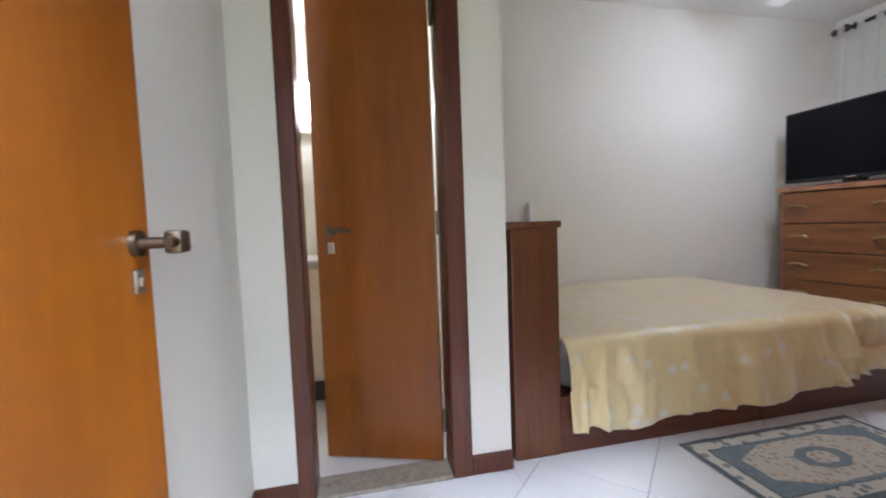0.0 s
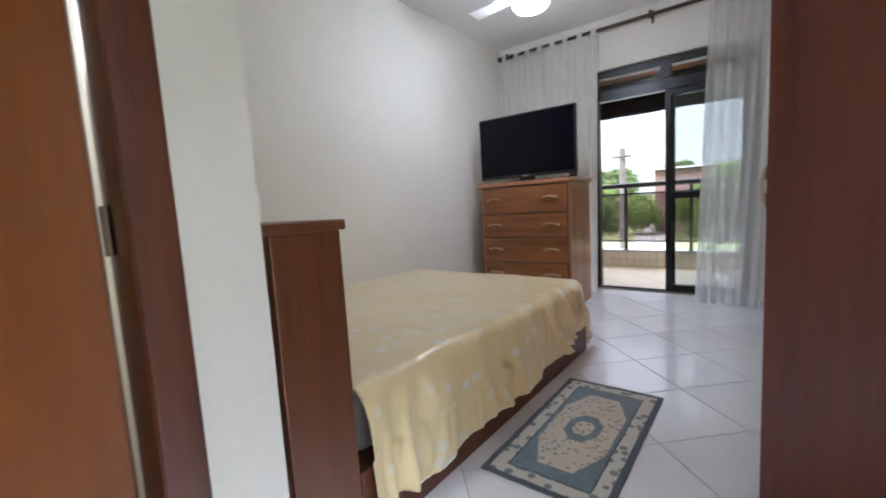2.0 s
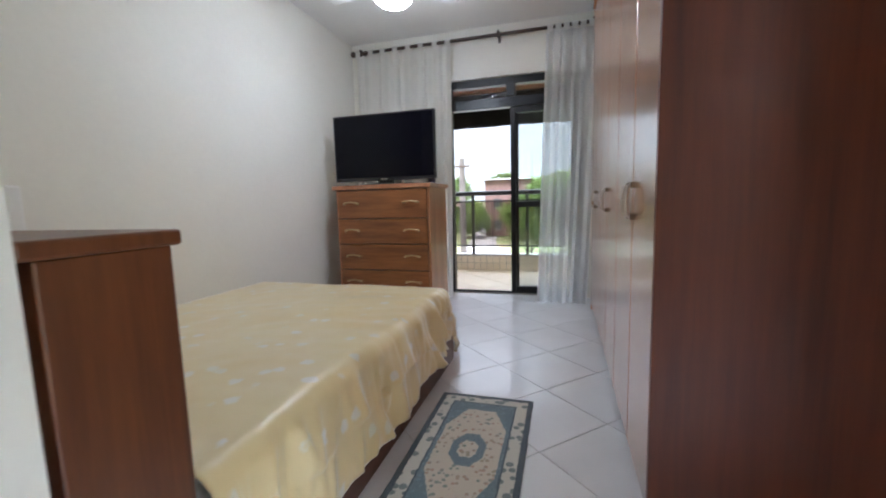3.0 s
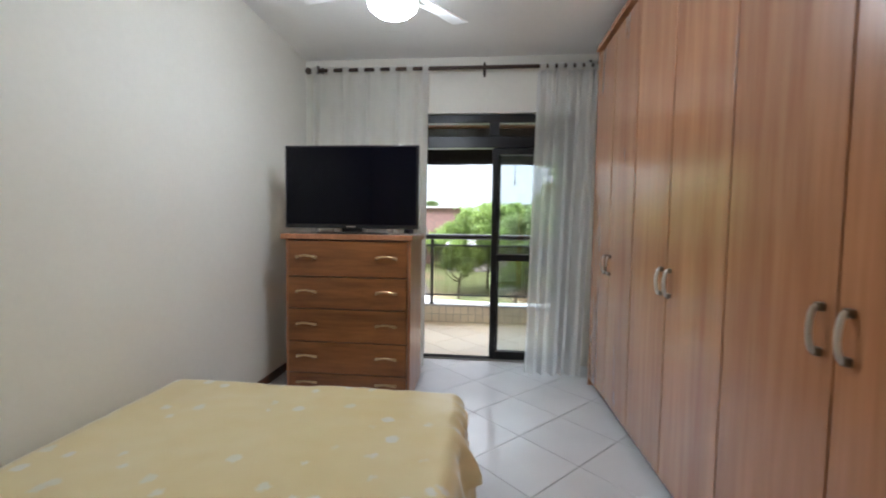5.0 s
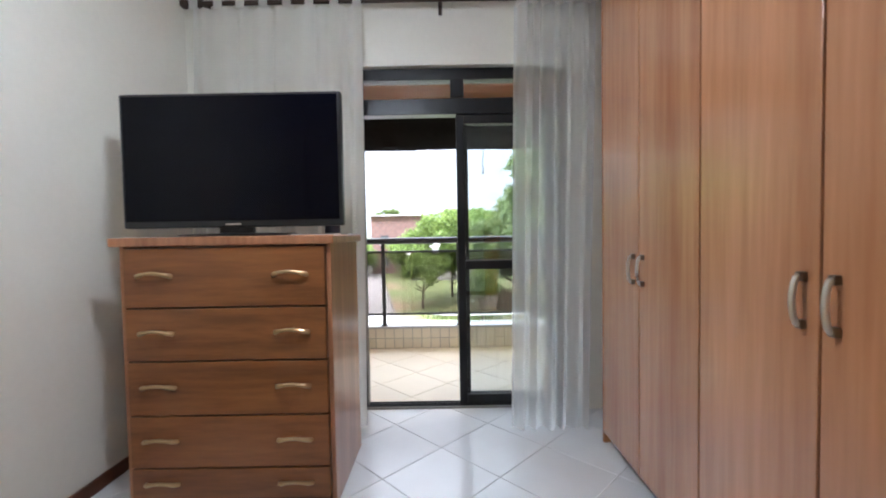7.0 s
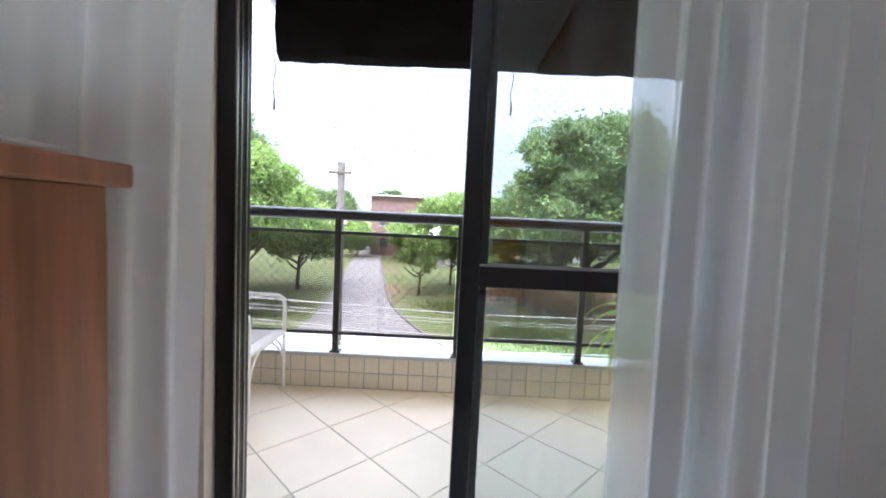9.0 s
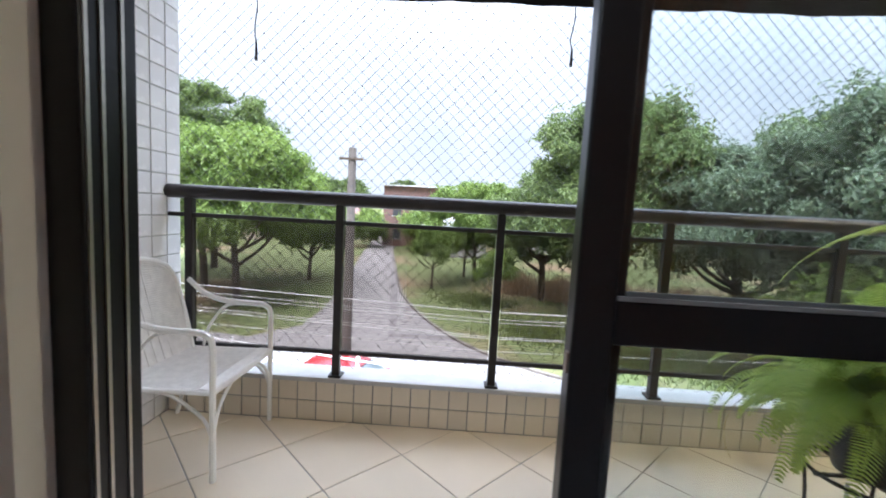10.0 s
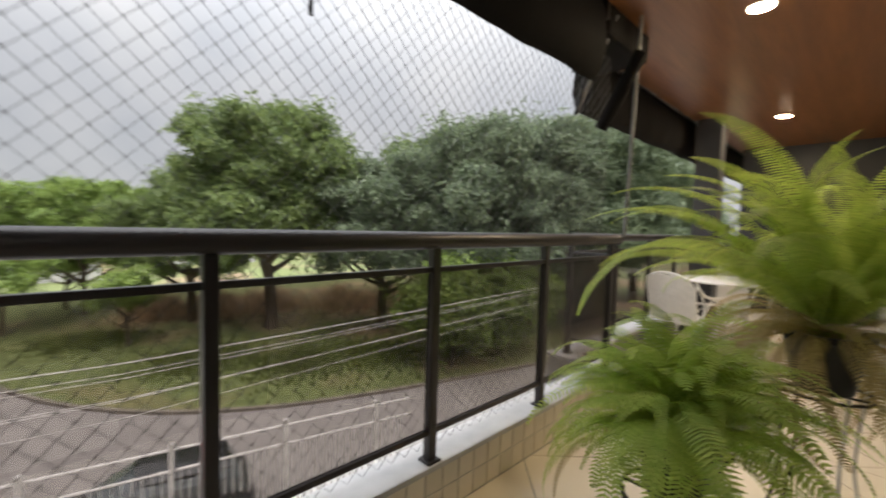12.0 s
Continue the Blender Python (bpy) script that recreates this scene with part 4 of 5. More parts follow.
railing = thing("railing", (-1.0, PY, KC), "dark metal balcony railing with smoked glass panels", "railing")
posts = [-3.07, -2.28, -1.458, -0.625, 0.212, 1.05]


def rail_post(parent, x, y):
    bm = bmesh.new()
    box(bm, x - 0.02, x + 0.02, y - 0.02, y + 0.02, KC + 0.002, RT - 0.03, 0.003)
    q = part("post", bm, RAIL_PAINT, parent)
    bm = bmesh.new()
    box(bm, x - 0.034, x + 0.034, y - 0.034, y + 0.034, KC - 0.001, KC + 0.011, 0.002)
    part("foot_plate", bm, RAIL_PAINT, q)


def rail_run(parent, x0, x1, y, xs):
    bm = bmesh.new()
    tube(bm, [(x0, y, RT), (x1, y, RT)], 0.036, 16)
    for v in bm.verts:
        v.co.y = y + (v.co.y - y) * 1.1
    part("top_rail", bm, RAIL_PAINT, parent, smooth=True)
    for z in (1.075, 0.39):
        block("cross_rail", parent, RAIL_PAINT, x0, x1, y - 0.012, y + 0.012, z - 0.011, z + 0.011, 0.002)
    for a, b in zip(xs, xs[1:]):
        p = block("glass_panel", parent, SMOKED, a + 0.024, b - 0.024, y - 0.003, y + 0.003, 0.402, 1.063, 0.0, "smoked glass panel")
        p.visible_shadow = False
    for x in xs:
        rail_post(parent, x, y)


rail_run(railing, -3.183, TX + 0.04, PY, posts)
railing_2 = thing("railing", (5.0, 6.57, KC), "dark metal terrace railing with smoked glass panels", "railing")
rail_run(railing_2, TX + 0.1, 9.9, 6.57, [TX + 0.12 + 0.85 * k for k in range(11)])
for y0, y1 in ((PY + 0.05, 6.53),):
    for z in (RT, 1.075, 0.39):
        bm = bmesh.new()
        rod_between(bm, (TX + 0.1, y0, z), (TX + 0.1, y1, z), 0.034 if z > 1.1 else 0.012, seg=12)
        part("return_rail", bm, RAIL_PAINT, railing_2)
    p = block("glass_panel", railing_2, SMOKED, TX + 0.097, TX + 0.103, y0, y1, 0.402, 1.063, 0.0)
    p.visible_shadow = False


def net(x0, x1, y, z0, z1, step):
    """A diamond safety net of thin cord with small knots, as one mesh."""
    r = 0.001
    V, F = [], []
    h, w = z1 - z0, x1 - x0
    for s in (1, -1):
        k = -int(h / step) - 1
        while k * step < w + (h if s < 0 else 0):
            xa, za, xb, zb = k * step, 0.0, k * step + s * h, h
            lo, hi = sorted(((0 - xa) / (xb - xa), (w - xa) / (xb - xa)))
            ta, tb = max(0.0, lo), min(1.0, hi)
            k += 1
            if tb - ta < 0.01:
                continue
            n0 = len(V)
            segs = 6
            for q in range(segs + 1):
                t = ta + (tb - ta) * q / segs
                x, z = x0 + xa + (xb - xa) * t, z0 + za + (zb - za) * t
                yy = y + 0.02 * noise.noise((x * 0.7, z * 0.9, 0))
                V += [(x - r, yy - r, z), (x + r, yy - r, z), (x + r, yy + r, z), (x - r, yy + r, z)]
            for q in range(segs):
                for e in range(4):
                    a, b = n0 + 4 * q + e, n0 + 4 * q + (e + 1) % 4
                    F.append((a, b, b + 4, a + 4))
    half = step / 2
    nx, nz = int(w / half), int(h / half)
    kn = 0.0036
    for i in range(1, nx):
        for j in range(1, nz):
            if (i + j) % 2:
                continue
            x, z = x0 + i * half, z0 + j * half
            yy = y + 0.02 * noise.noise((x * 0.7, z * 0.9, 0))
            n0 = len(V)
            V += [(x - kn, yy, z), (x + kn, yy, z), (x, yy - kn, z), (x, yy + kn, z), (x, yy, z - kn), (x, yy, z + kn)]
            F += [(n0 + a, n0 + b, n0 + c) for a, b, c in ((0, 2, 5), (2, 1, 5), (1, 3, 5), (3, 0, 5), (2, 0, 4), (1, 2, 4), (3, 1, 4), (0, 3, 4))]
    me = bpy.data.meshes.new("safety_net")
    me.from_pydata(V, [], F)
    me.materials.append(NETTING)
    return tagged(new("safety_net", me), "thin dark diamond-mesh safety net stretched above the railing", "safety net", kind="stuff")


net(-3.18, 1.1, 6.25, KC + 0.005, 2.62, 0.069)

# ---- awnings rolled up under the slab ----
def awning(x0, x1, y, z0, z1, seed):
    a = thing("awning", ((x0 + x1) / 2, y, z1), "dark rolled-up canvas awning with a sagging lower edge", "awning")
    n = int((x1 - x0) * 14)
    bm = bmesh.new()
    prof = [(0.0, 0.0), (0.05, 0.02), (0.09, 0.1), (0.07, 0.22), (0.0, 0.3), (-0.07, 0.22), (-0.09, 0.1), (-0.05, 0.02)]
    rings = []
    for i in range(n + 1):
        x = x0 + (x1 - x0) * i / n
        sag = 0.018 * noise.noise((x * 1.6, seed, 0)) + 0.008 * noise.noise((x * 7, seed, 3))
        k = (z1 - z0) / 0.3
        rings.append([bm.verts.new((x, y + p * (1 + 0.15 * noise.noise((x * 3, q * 9, seed))), z0 + q * k + sag * (1 - q / 0.3))) for p, q in prof])
    for r0, r1 in zip(rings, rings[1:]):
        for i in range(8):
            bm.faces.new((r0[i], r0[(i + 1) % 8], r1[(i + 1) % 8], r1[i]))
    bm.faces.new(rings[0])
    bm.faces.new(rings[-1][::-1])
    part("canvas", bm, CANVAS, a, smooth=True)
    bm = bmesh.new()
    rod_between(bm, (x0 - 0.03, y, z1 - 0.05), (x1 + 0.03, y, z1 - 0.05), 0.03, seg=12)
    part("roller", bm, BLACK, a)
    for x in (x0 - 0.045, x1 + 0.045):
        bm = bmesh.new()
        box(bm, x - 0.02, x + 0.02, y - 0.07, y + 0.07, z1 - 0.2, 2.748, 0.005)
        part("bracket", bm, WHITE_METAL if x < -2 else BLACK, a)
    return a


aw = awning(-2.7, 0.66, 6.17, 2.172, 2.74, 1.0)
awning(1.4, 8.6, 6.62, 2.2, 2.74, 4.0)
for x, z in ((-2.735, 1.862), (-1.178, 1.895)):
    bm = bmesh.new()
    tube(bm, smooth_curve([(x, 6.17, 2.2), (x + 0.008, 6.17, 2.12), (x - 0.006, 6.175, 2.02), (x + 0.004, 6.17, z + 0.08)], 4), 0.0035, 6)
    c = part("pull_cord", bm, CORD, aw, "dark pull cord hanging from the awning")
    bm = bmesh.new()
    rod_between(bm, (x + 0.004, 6.17, z), (x + 0.004, 6.17, z + 0.085), 0.008, 0.005, 8)
    part("cord_end", bm, CORD, c)
arm = thing("folding_bracket", (0.75, 6.1, 2.3), "folded metal awning bracket hanging beside a balcony post", "bracket")
block("corner_cover", arm, CANVAS, 0.715, 1.38, 6.1, 6.5, 2.46, 2.745, 0.03, "dark canvas bundle at the corner")
for k, (a, b, r, m) in enumerate([((0.7, 6.12, 2.64), (0.72, 6.3, 2.0), 0.012, BLACK), ((0.72, 6.3, 2.0), (0.82, 6.1, 2.6), 0.012, GASKET), ((1.0, 6.02, 2.66), (1.0, 6.06, 1.22), 0.011, GASKET), ((1.045, 6.04, 2.66), (1.045, 6.08, 1.22), 0.012, BLACK), ((0.98, 6.0, 2.4), (0.98, 6.25, 1.95), 0.045, CANVAS)]):
    bm = bmesh.new()
    rod_between(bm, a, b, r, seg=10)
    part("arm_tube", bm, m, arm)

# downlights in the wooden ceiling
for k, (x, y) in enumerate(((1.37, 5.46), (4.4, 5.68))):
    dl = thing("downlight", (x, y, 2.64), "small round recessed downlight glowing warm in the wooden ceiling", "downlight", "downlights in the balcony ceiling")
    bm = bmesh.new()
    lathe(bm, (x, y, 0), [(0.07, 2.634), (0.075, 2.632), (0.078, 2.639), (0.06, 2.6395)])
    part("trim_ring", bm, WHITE_PLASTIC, dl, smooth=True)
    bm = bmesh.new()
    lathe(bm, (x, y, 0), [(0.01, 2.628), (0.06, 2.631), (0.062, 2.6335)])
    part("lens", bm, SPOT, dl, smooth=True)


# ---- white wicker armchairs ----
def armchair(label, group):
    """Local metres: the chair faces +x, its feet on z = 0."""
    c = thing("armchair", (0, 0, 0), label, "armchair", group)
    W = 0.27

    def bar(name, pts, r=0.013, tone=WHITE_METAL, steps=5):
        bm = bmesh.new()
        tube(bm, smooth_curve(pts, steps), r, 8)
        return part(name, bm, tone, c, smooth=True)

    for s in (-1, 1):
        bar("front_leg", [(0.28, s * W, 0.0), (0.28, s * W, 0.3), (0.28, s * W, 0.58), (0.255, s * W, 0.632), (0.2, s * W, 0.645), (0.02, s * W, 0.65), (-0.12, s * W, 0.685), (-0.22, s * W * 0.98, 0.76)], 0.0145)
        bar("back_leg", [(-0.3, s * W, 0.0), (-0.24, s * W * 0.97, 0.2), (-0.19, s * W * 0.95, 0.4)])
        bar("side_rail", [(0.28, s * W, 0.39), (0.0, s * W, 0.385), (-0.2, s * W, 0.38)], 0.012)
        bar("arm_brace", [(-0.13, s * W, 0.4), (-0.1, s * W, 0.5), (0.0, s * W, 0.62), (0.1, s * W, 0.64)], 0.008)
        bar("leg_brace", [(0.28, s * W, 0.17), (0.24, s * W, 0.27), (0.1, s * W, 0.36), (0.0, s * W, 0.385)], 0.008)
        bar("leg_brace", [(0.28, s * W, 0.2), (0.28, s * W * 0.8, 0.31), (0.28, s * W * 0.45, 0.38)], 0.008)
    bar("front_rail", [(0.28, -W, 0.39), (0.29, 0, 0.392), (0.28, W, 0.39)], 0.012)
    bar("rear_rail", [(-0.2, -W, 0.38), (-0.2, 0, 0.38), (-0.2, W, 0.38)], 0.012)
    bar("back_frame", [(-0.19, -W * 0.95, 0.38), (-0.25, -W * 0.98, 0.6), (-0.31, -W * 0.93, 0.79), (-0.335, -W * 0.6, 0.86), (-0.34, 0, 0.885), (-0.335, W * 0.6, 0.86), (-0.31, W * 0.93, 0.79), (-0.25, W * 0.98, 0.6), (-0.19, W * 0.95, 0.38)], 0.014)
    bm = bmesh.new()
    for k in range(40):
        y = -W + 0.012 + (2 * W - 0.024) * k / 39
        tube(bm, [(-0.2, y, 0.388), (0.04, y, 0.376), (0.285, y, 0.403)], 0.0062, 5)
    for k in range(7):
        x = 0.22 + 0.012 * k
        tube(bm, [(x, -W, 0.402), (x, 0, 0.404), (x, W, 0.402)], 0.005, 5)
    tagged(part("woven_seat", bm, WICKER, c, "seat woven of white cane", True), kind="stuff")
    bm = bmesh.new()
    for k in range(46):
        z = 0.39 + 0.47 * k / 45
        t = (z - 0.38) / 0.5
        x = -0.19 - 0.15 * t
        half = W * 0.95 if z < 0.78 else W * 0.95 * math.sqrt(max(0.02, 1 - ((z - 0.78) / 0.105) ** 2))
        tube(bm, [(x, -half, z), (x - 0.02, 0, z), (x, half, z)], 0.0062, 5)
    for k in range(9):
        y = -W * 0.8 + 1.6 * W * k / 8
        tube(bm, [(-0.2, y, 0.39), (-0.27, y, 0.6), (-0.335, y, 0.83)], 0.004, 5)
    tagged(part("woven_back", bm, WICKER, c, "backrest woven of white cane", True), kind="stuff")
    return c


chair = armchair("white wicker armchair with bent tube arms on the balcony tiles", "white wicker armchairs")
chair.matrix_basis = pose(-2.855, 5.865, BZ, 0, 0, 0) @ Matrix.Diagonal((0.86, 0.93, 0.96, 1))
for x, y, turn in ((2.8, 6.15, 70), (3.75, 5.3, 170), (4.25, 6.15, -80)):
    tagged(copy_thing(chair, pose(x, y, BZ, 0, 0, turn - 90)), "white wicker armchair drawn up to the terrace table")

table = thing("garden_table", (3.5, 5.95, BZ), "round white garden table among the wicker armchairs", "table")
bm = bmesh.new()
lathe(bm, (3.5, 5.95, 0), [(0.4, 0.735), (0.45, 0.74), (0.455, 0.755), (0.44, 0.765)])
part("tabletop", bm, WHITE_METAL, table, smooth=True)
for a in range(4):
    c, s = math.cos(a * math.pi / 2 + 0.5), math.sin(a * math.pi / 2 + 0.5)
    bm = bmesh.new()
    tube(bm, smooth_curve([(3.5 + 0.34 * c, 5.95 + 0.34 * s, BZ), (3.5 + 0.2 * c, 5.95 + 0.2 * s, 0.4), (3.5 + 0.3 * c, 5.95 + 0.3 * s, 0.74)], 4), 0.013, 8)
    part("leg", bm, WHITE_METAL, table, smooth=True)
# the dimness of the far end is in the near-black colour
column = structure("wall_end_column", [(4.0, 4.24, 6.2, 6.46, 0.03, 2.64), (6.5, 6.7, YO, 6.42, 0.03, 2.64)], DARK_SHADE, "column and end wall of the terrace, their shade put in as near-black colour", "column")


# ---- ferns on a stand ----
def frond_mesh(name, length, droop, lift, width, seed, material, blade=0.0036):
    """One fern frond from the origin along +x: an arched rib with two rows of narrow leaflets."""
    V, F = [], []
    n = int(length / 0.0115)
    p, ang = Vector((0, 0, 0)), lift
    pts = []
    for k in range(n + 1):
        t = k / n
        pts.append((p.copy(), ang))
        ang = lift - droop * t ** 1.4
        p = p + Vector((math.cos(ang), 0, math.sin(ang))) * (length / n)
    for k in range(n):
        (a, b0), (b, b1) = pts[k], pts[k + 1]
        r = 0.0022 * (1 - 0.7 * k / n)
        i = len(V)
        V += [tuple(a + Vector((0, -r, 0))), tuple(a + Vector((0, r, 0))), tuple(b + Vector((0, r, 0))), tuple(b + Vector((0, -r, 0))), tuple(a + Vector((0, 0, r))), tuple(b + Vector((0, 0, r)))]
        F += [(i, i + 1, i + 2, i + 3), (i, i + 3, i + 5, i + 4), (i + 1, i + 4, i + 5, i + 2)]
        t = k / n
        if t < 0.1:
            continue
        w = width * min(1, (t - 0.06) * 4) * (1 - t ** 3) ** 0.8 + 0.006
        for s in (-1, 1):
            if (k + (s > 0)) % 1 == 0:
                sway = noise.noise((k * 0.37, s, seed))
                tip = a + Vector((0.3 * w + 0.1 * w * sway, s * w, -0.28 * w - 0.15 * w * abs(sway)))
                fwd = Vector((math.cos(b0), 0, math.sin(b0))) * blade
                mid = (a + tip) / 2 + Vector((0, 0, 0.05 * w))
                i = len(V)
                V += [tuple(a - fwd), tuple(mid - fwd * 1.25), tuple(tip), tuple(mid + fwd * 1.25), tuple(a + fwd)]
                F.append((i, i + 1, i + 3, i + 4))
                F.append((i + 1, i + 2, i + 3))
    me = bpy.data.meshes.new(name)
    me.from_pydata(V, [], F)
    me.materials.append(material)
    return me


FRONDS = [frond_mesh("frond", 0.34 + 0.12 * k, 1.7 + 0.25 * (k % 3), 1.0 + 0.12 * (k % 2), 0.038 + 0.0045 * k, k, FERN, 0.0026) for k in range(7)]
DRY = [frond_mesh("dry_frond", 0.56 + 0.14 * k, 2.6, 0.8, 0.035, 9 + k, FERN_DRY, 0.0026) for k in range(2)]


def fern(x, y, z, count, sizes, label, pot_r, dry=0, seed=1, low=0.75):
    rnd = random.Random(seed)
    f = thing("fern", (x, y, z), label, "fern", "ferns on the balcony")
    bm = bmesh.new()
    lathe(bm, (x, y, z), [(pot_r * 0.7, 0), (pot_r * 0.72, 0.004), (pot_r, pot_r * 1.5), (pot_r * 1.08, pot_r * 1.52), (pot_r * 1.08, pot_r * 1.72), (pot_r * 0.95, pot_r * 1.72), (pot_r * 0.92, pot_r * 1.6)])
    part("pot", bm, SHELL, f, "black plant pot", True)
    for k in range(count):
        me = DRY[k % 2] if k < dry else FRONDS[sizes[k % len(sizes)]]
        o = new("dry_frond" if k < dry else "frond", me)
        o.parent = f
        o.location = (rnd.uniform(-0.4, 0.4) * pot_r, rnd.uniform(-0.4, 0.4) * pot_r, pot_r * 1.6)
        o.rotation_euler = (rnd.uniform(-0.5, 0.5), rnd.uniform(-0.85, low) if k >= dry else rnd.uniform(0.0, 0.95), 2.4 * k + rnd.uniform(-0.3, 0.3))
        q = rnd.uniform(0.78, 1.1)
        o.scale = (q, q, q)
    return f


stand = thing("plant_stand", (0.0, 5.2, BZ), "two-level black wire plant stand with white-tipped legs", "plant stand")
for x, y, z in ((0.38, 5.02, 0.66), (-0.4, 5.3, 0.44)):
    bm = bmesh.new()
    ring = [(x + 0.15 * math.cos(a), y + 0.15 * math.sin(a), z) for a in (2 * math.pi * k / 20 for k in range(21))]
    tube(bm, ring, 0.006, 6)
    box(bm, x - 0.15, x + 0.15, y - 0.006, y + 0.006, z - 0.012, z - 0.004)
    box(bm, x - 0.006, x + 0.006, y - 0.15, y + 0.15, z - 0.012, z - 0.004)
    part("ring_tray", bm, RAIL_PAINT, stand)
    for a in (0.6, 2.2, 3.7, 5.3):
        bm = bmesh.new()
        c, s = math.cos(a), math.sin(a)
        tube(bm, smooth_curve([(x + 0.15 * c, y + 0.15 * s, z + 0.02), (x + 0.13 * c, y + 0.13 * s, z * 0.5), (x + 0.22 * c, y + 0.22 * s, BZ + 0.006)], 5), 0.006, 6)
        part("leg", bm, WHITE_METAL if a > 3 else RAIL_PAINT, stand)
bm = bmesh.new()
tube(bm, [(0.24, 5.08, 0.64), (0.0, 5.16, 0.56), (-0.26, 5.25, 0.44)], 0.006, 6)
part("link", bm, RAIL_PAINT, stand)
tall_fern = fern(0.38, 5.02, 0.665, 150, (5, 6, 4, 6, 5, 6, 3), "large bright green fern with long arching fronds in a black pot", 0.13, 60, 3, 0.15)
fern(-0.4, 5.3, 0.445, 260, (1, 2, 0, 1), "bushy light green fern in a low black pot", 0.11, 2, 8)
long_frond = new("frond", frond_mesh("long_frond", 1.3, 2.1, 0.95, 0.085, 21, FERN, 0.0042))
long_frond.parent, long_frond.location, long_frond.rotation_euler = tall_fern, (0, 0, 0.2), (0.25, 0, radians(149))
for turn, tilt, size in ((112, -0.3, 1.05), (150, -0.6, 1.1)):
    o = new("frond", FRONDS[6])
    o.parent, o.location = tall_fern, (0, 0, 0.2)
    o.rotation_euler, o.scale = (0.1, tilt, radians(turn)), (size, size, size)


# ---- outside ----
GZ = -4.0
bm = bmesh.new()
bmesh.ops.create_grid(bm, x_segments=40, y_segments=40, size=1500, matrix=Matrix.Translation((0, 0, GZ)))
tagged(new("ground", finish(bm, "ground", GROUND)), "grassy ground with patches of bare earth", "ground", kind="structure")


def sheet(name, outline, z, thick, material, label, category):
    bm = bmesh.new()
    vs = [bm.verts.new((x, y, z)) for x, y in outline]
    f = bm.faces.new(vs)
    up = bmesh.ops.extrude_face_region(bm, geom=[f])["geom"]
    for v in up:
        if isinstance(v, bmesh.types.BMVert):
            v.co.z += thick
    return tagged(new(name, finish(bm, name, material)), label, category, kind="structure")


sheet("road", [(-30, 25.5), (-13, 19.5), (-9.4, 18.9), (-8.0, 20.8), (-8.1, 24), (-9.4, 33), (-12.5, 52), (-18, 90), (-14, 90), (-9.2, 52), (-6.3, 36), (-4.7, 28), (-3.0, 23), (-0.9, 19.2), (2.0, 16.7), (6.0, 15.1), (14, 13.0), (40, 5.0), (40, 0.0), (14, 6.6), (0, 11.6), (-30, 21.8)], GZ, 0.006, PAVERS, "grey paved street curving away between grass verges", "road")
sheet("pavement", [(-20, 6.3), (-20, 18.2), (0, 11.35), (14, 6.4), (14, 6.3)], GZ, 0.012, PAVERS, "paved forecourt below the balcony", "pavement")
# kerb stones along the bend
kerb_line = smooth_curve([(-9.2, 52, 0), (-6.3, 36, 0), (-4.7, 28, 0), (-3.0, 23, 0), (-0.9, 19.2, 0), (2.0, 16.7, 0), (6.0, 15.1, 0), (14, 13.0, 0)], 10)
bm = bmesh.new()
ring = None
for k, p in enumerate(kerb_line):
    d = (kerb_line[min(k + 1, len(kerb_line) - 1)] - kerb_line[max(k - 1, 0)]).normalized()
    s = Vector((-d.y, d.x, 0)) * 0.07
    now = [bm.verts.new((p.x + s.x * a, p.y + s.y * a, GZ + b)) for a, b in ((-1, 0), (-1, 0.09), (1, 0.09), (1, 0))]
    if ring:
        for i in range(3):
            bm.faces.new((ring[i], ring[i + 1], now[i + 1], now[i]))
    ring = now
tagged(new("kerb", finish(bm, "kerb", KERB_STONE)), "low weathered concrete kerb along the bend", "kerb", kind="structure")


# street fence of white metal bars
fence = thing("fence", (-2.2, 12.1, GZ), "white metal bar fence with square posts along the street", "fence")
fd = Vector((6.2, -1.35, 0)).normalized()
f0 = Vector((-10.2, 14.2, 0))
turn = Matrix.Rotation(math.atan2(fd.y, fd.x), 4, "Z")
bm = bmesh.new()
box(bm, -0.009, 0.009, -0.009, 0.009, 0.15, 1.45)
bar_mesh = finish(bm, "bar", WHITE_METAL)
bm = bmesh.new()
box(bm, -0.035, 0.035, -0.035, 0.035, 0, 1.85, 0.004)
post_mesh = finish(bm, "post", WHITE_METAL)
for k in range(116):
    o = new("bar", bar_mesh)
    o.parent = fence
    o.matrix_basis = Matrix.Translation(f0 + fd * (0.12 * k) - Vector((-2.2, 12.1, 0))) @ turn
for k in range(9):
    o = new("post", post_mesh)
    o.parent = fence
    o.matrix_basis = Matrix.Translation(f0 + fd * (1.66 * k) - Vector((-2.2, 12.1, 0))) @ turn
for z in (0.2, 1.42, 1.75):
    bm = bmesh.new()
    tube(bm, [f0 + Vector((0, 0, GZ + z)), f0 + fd * 14.0 + Vector((0, 0, GZ + z))], 0.022, 6)
    part("rail", bm, WHITE_METAL, fence)


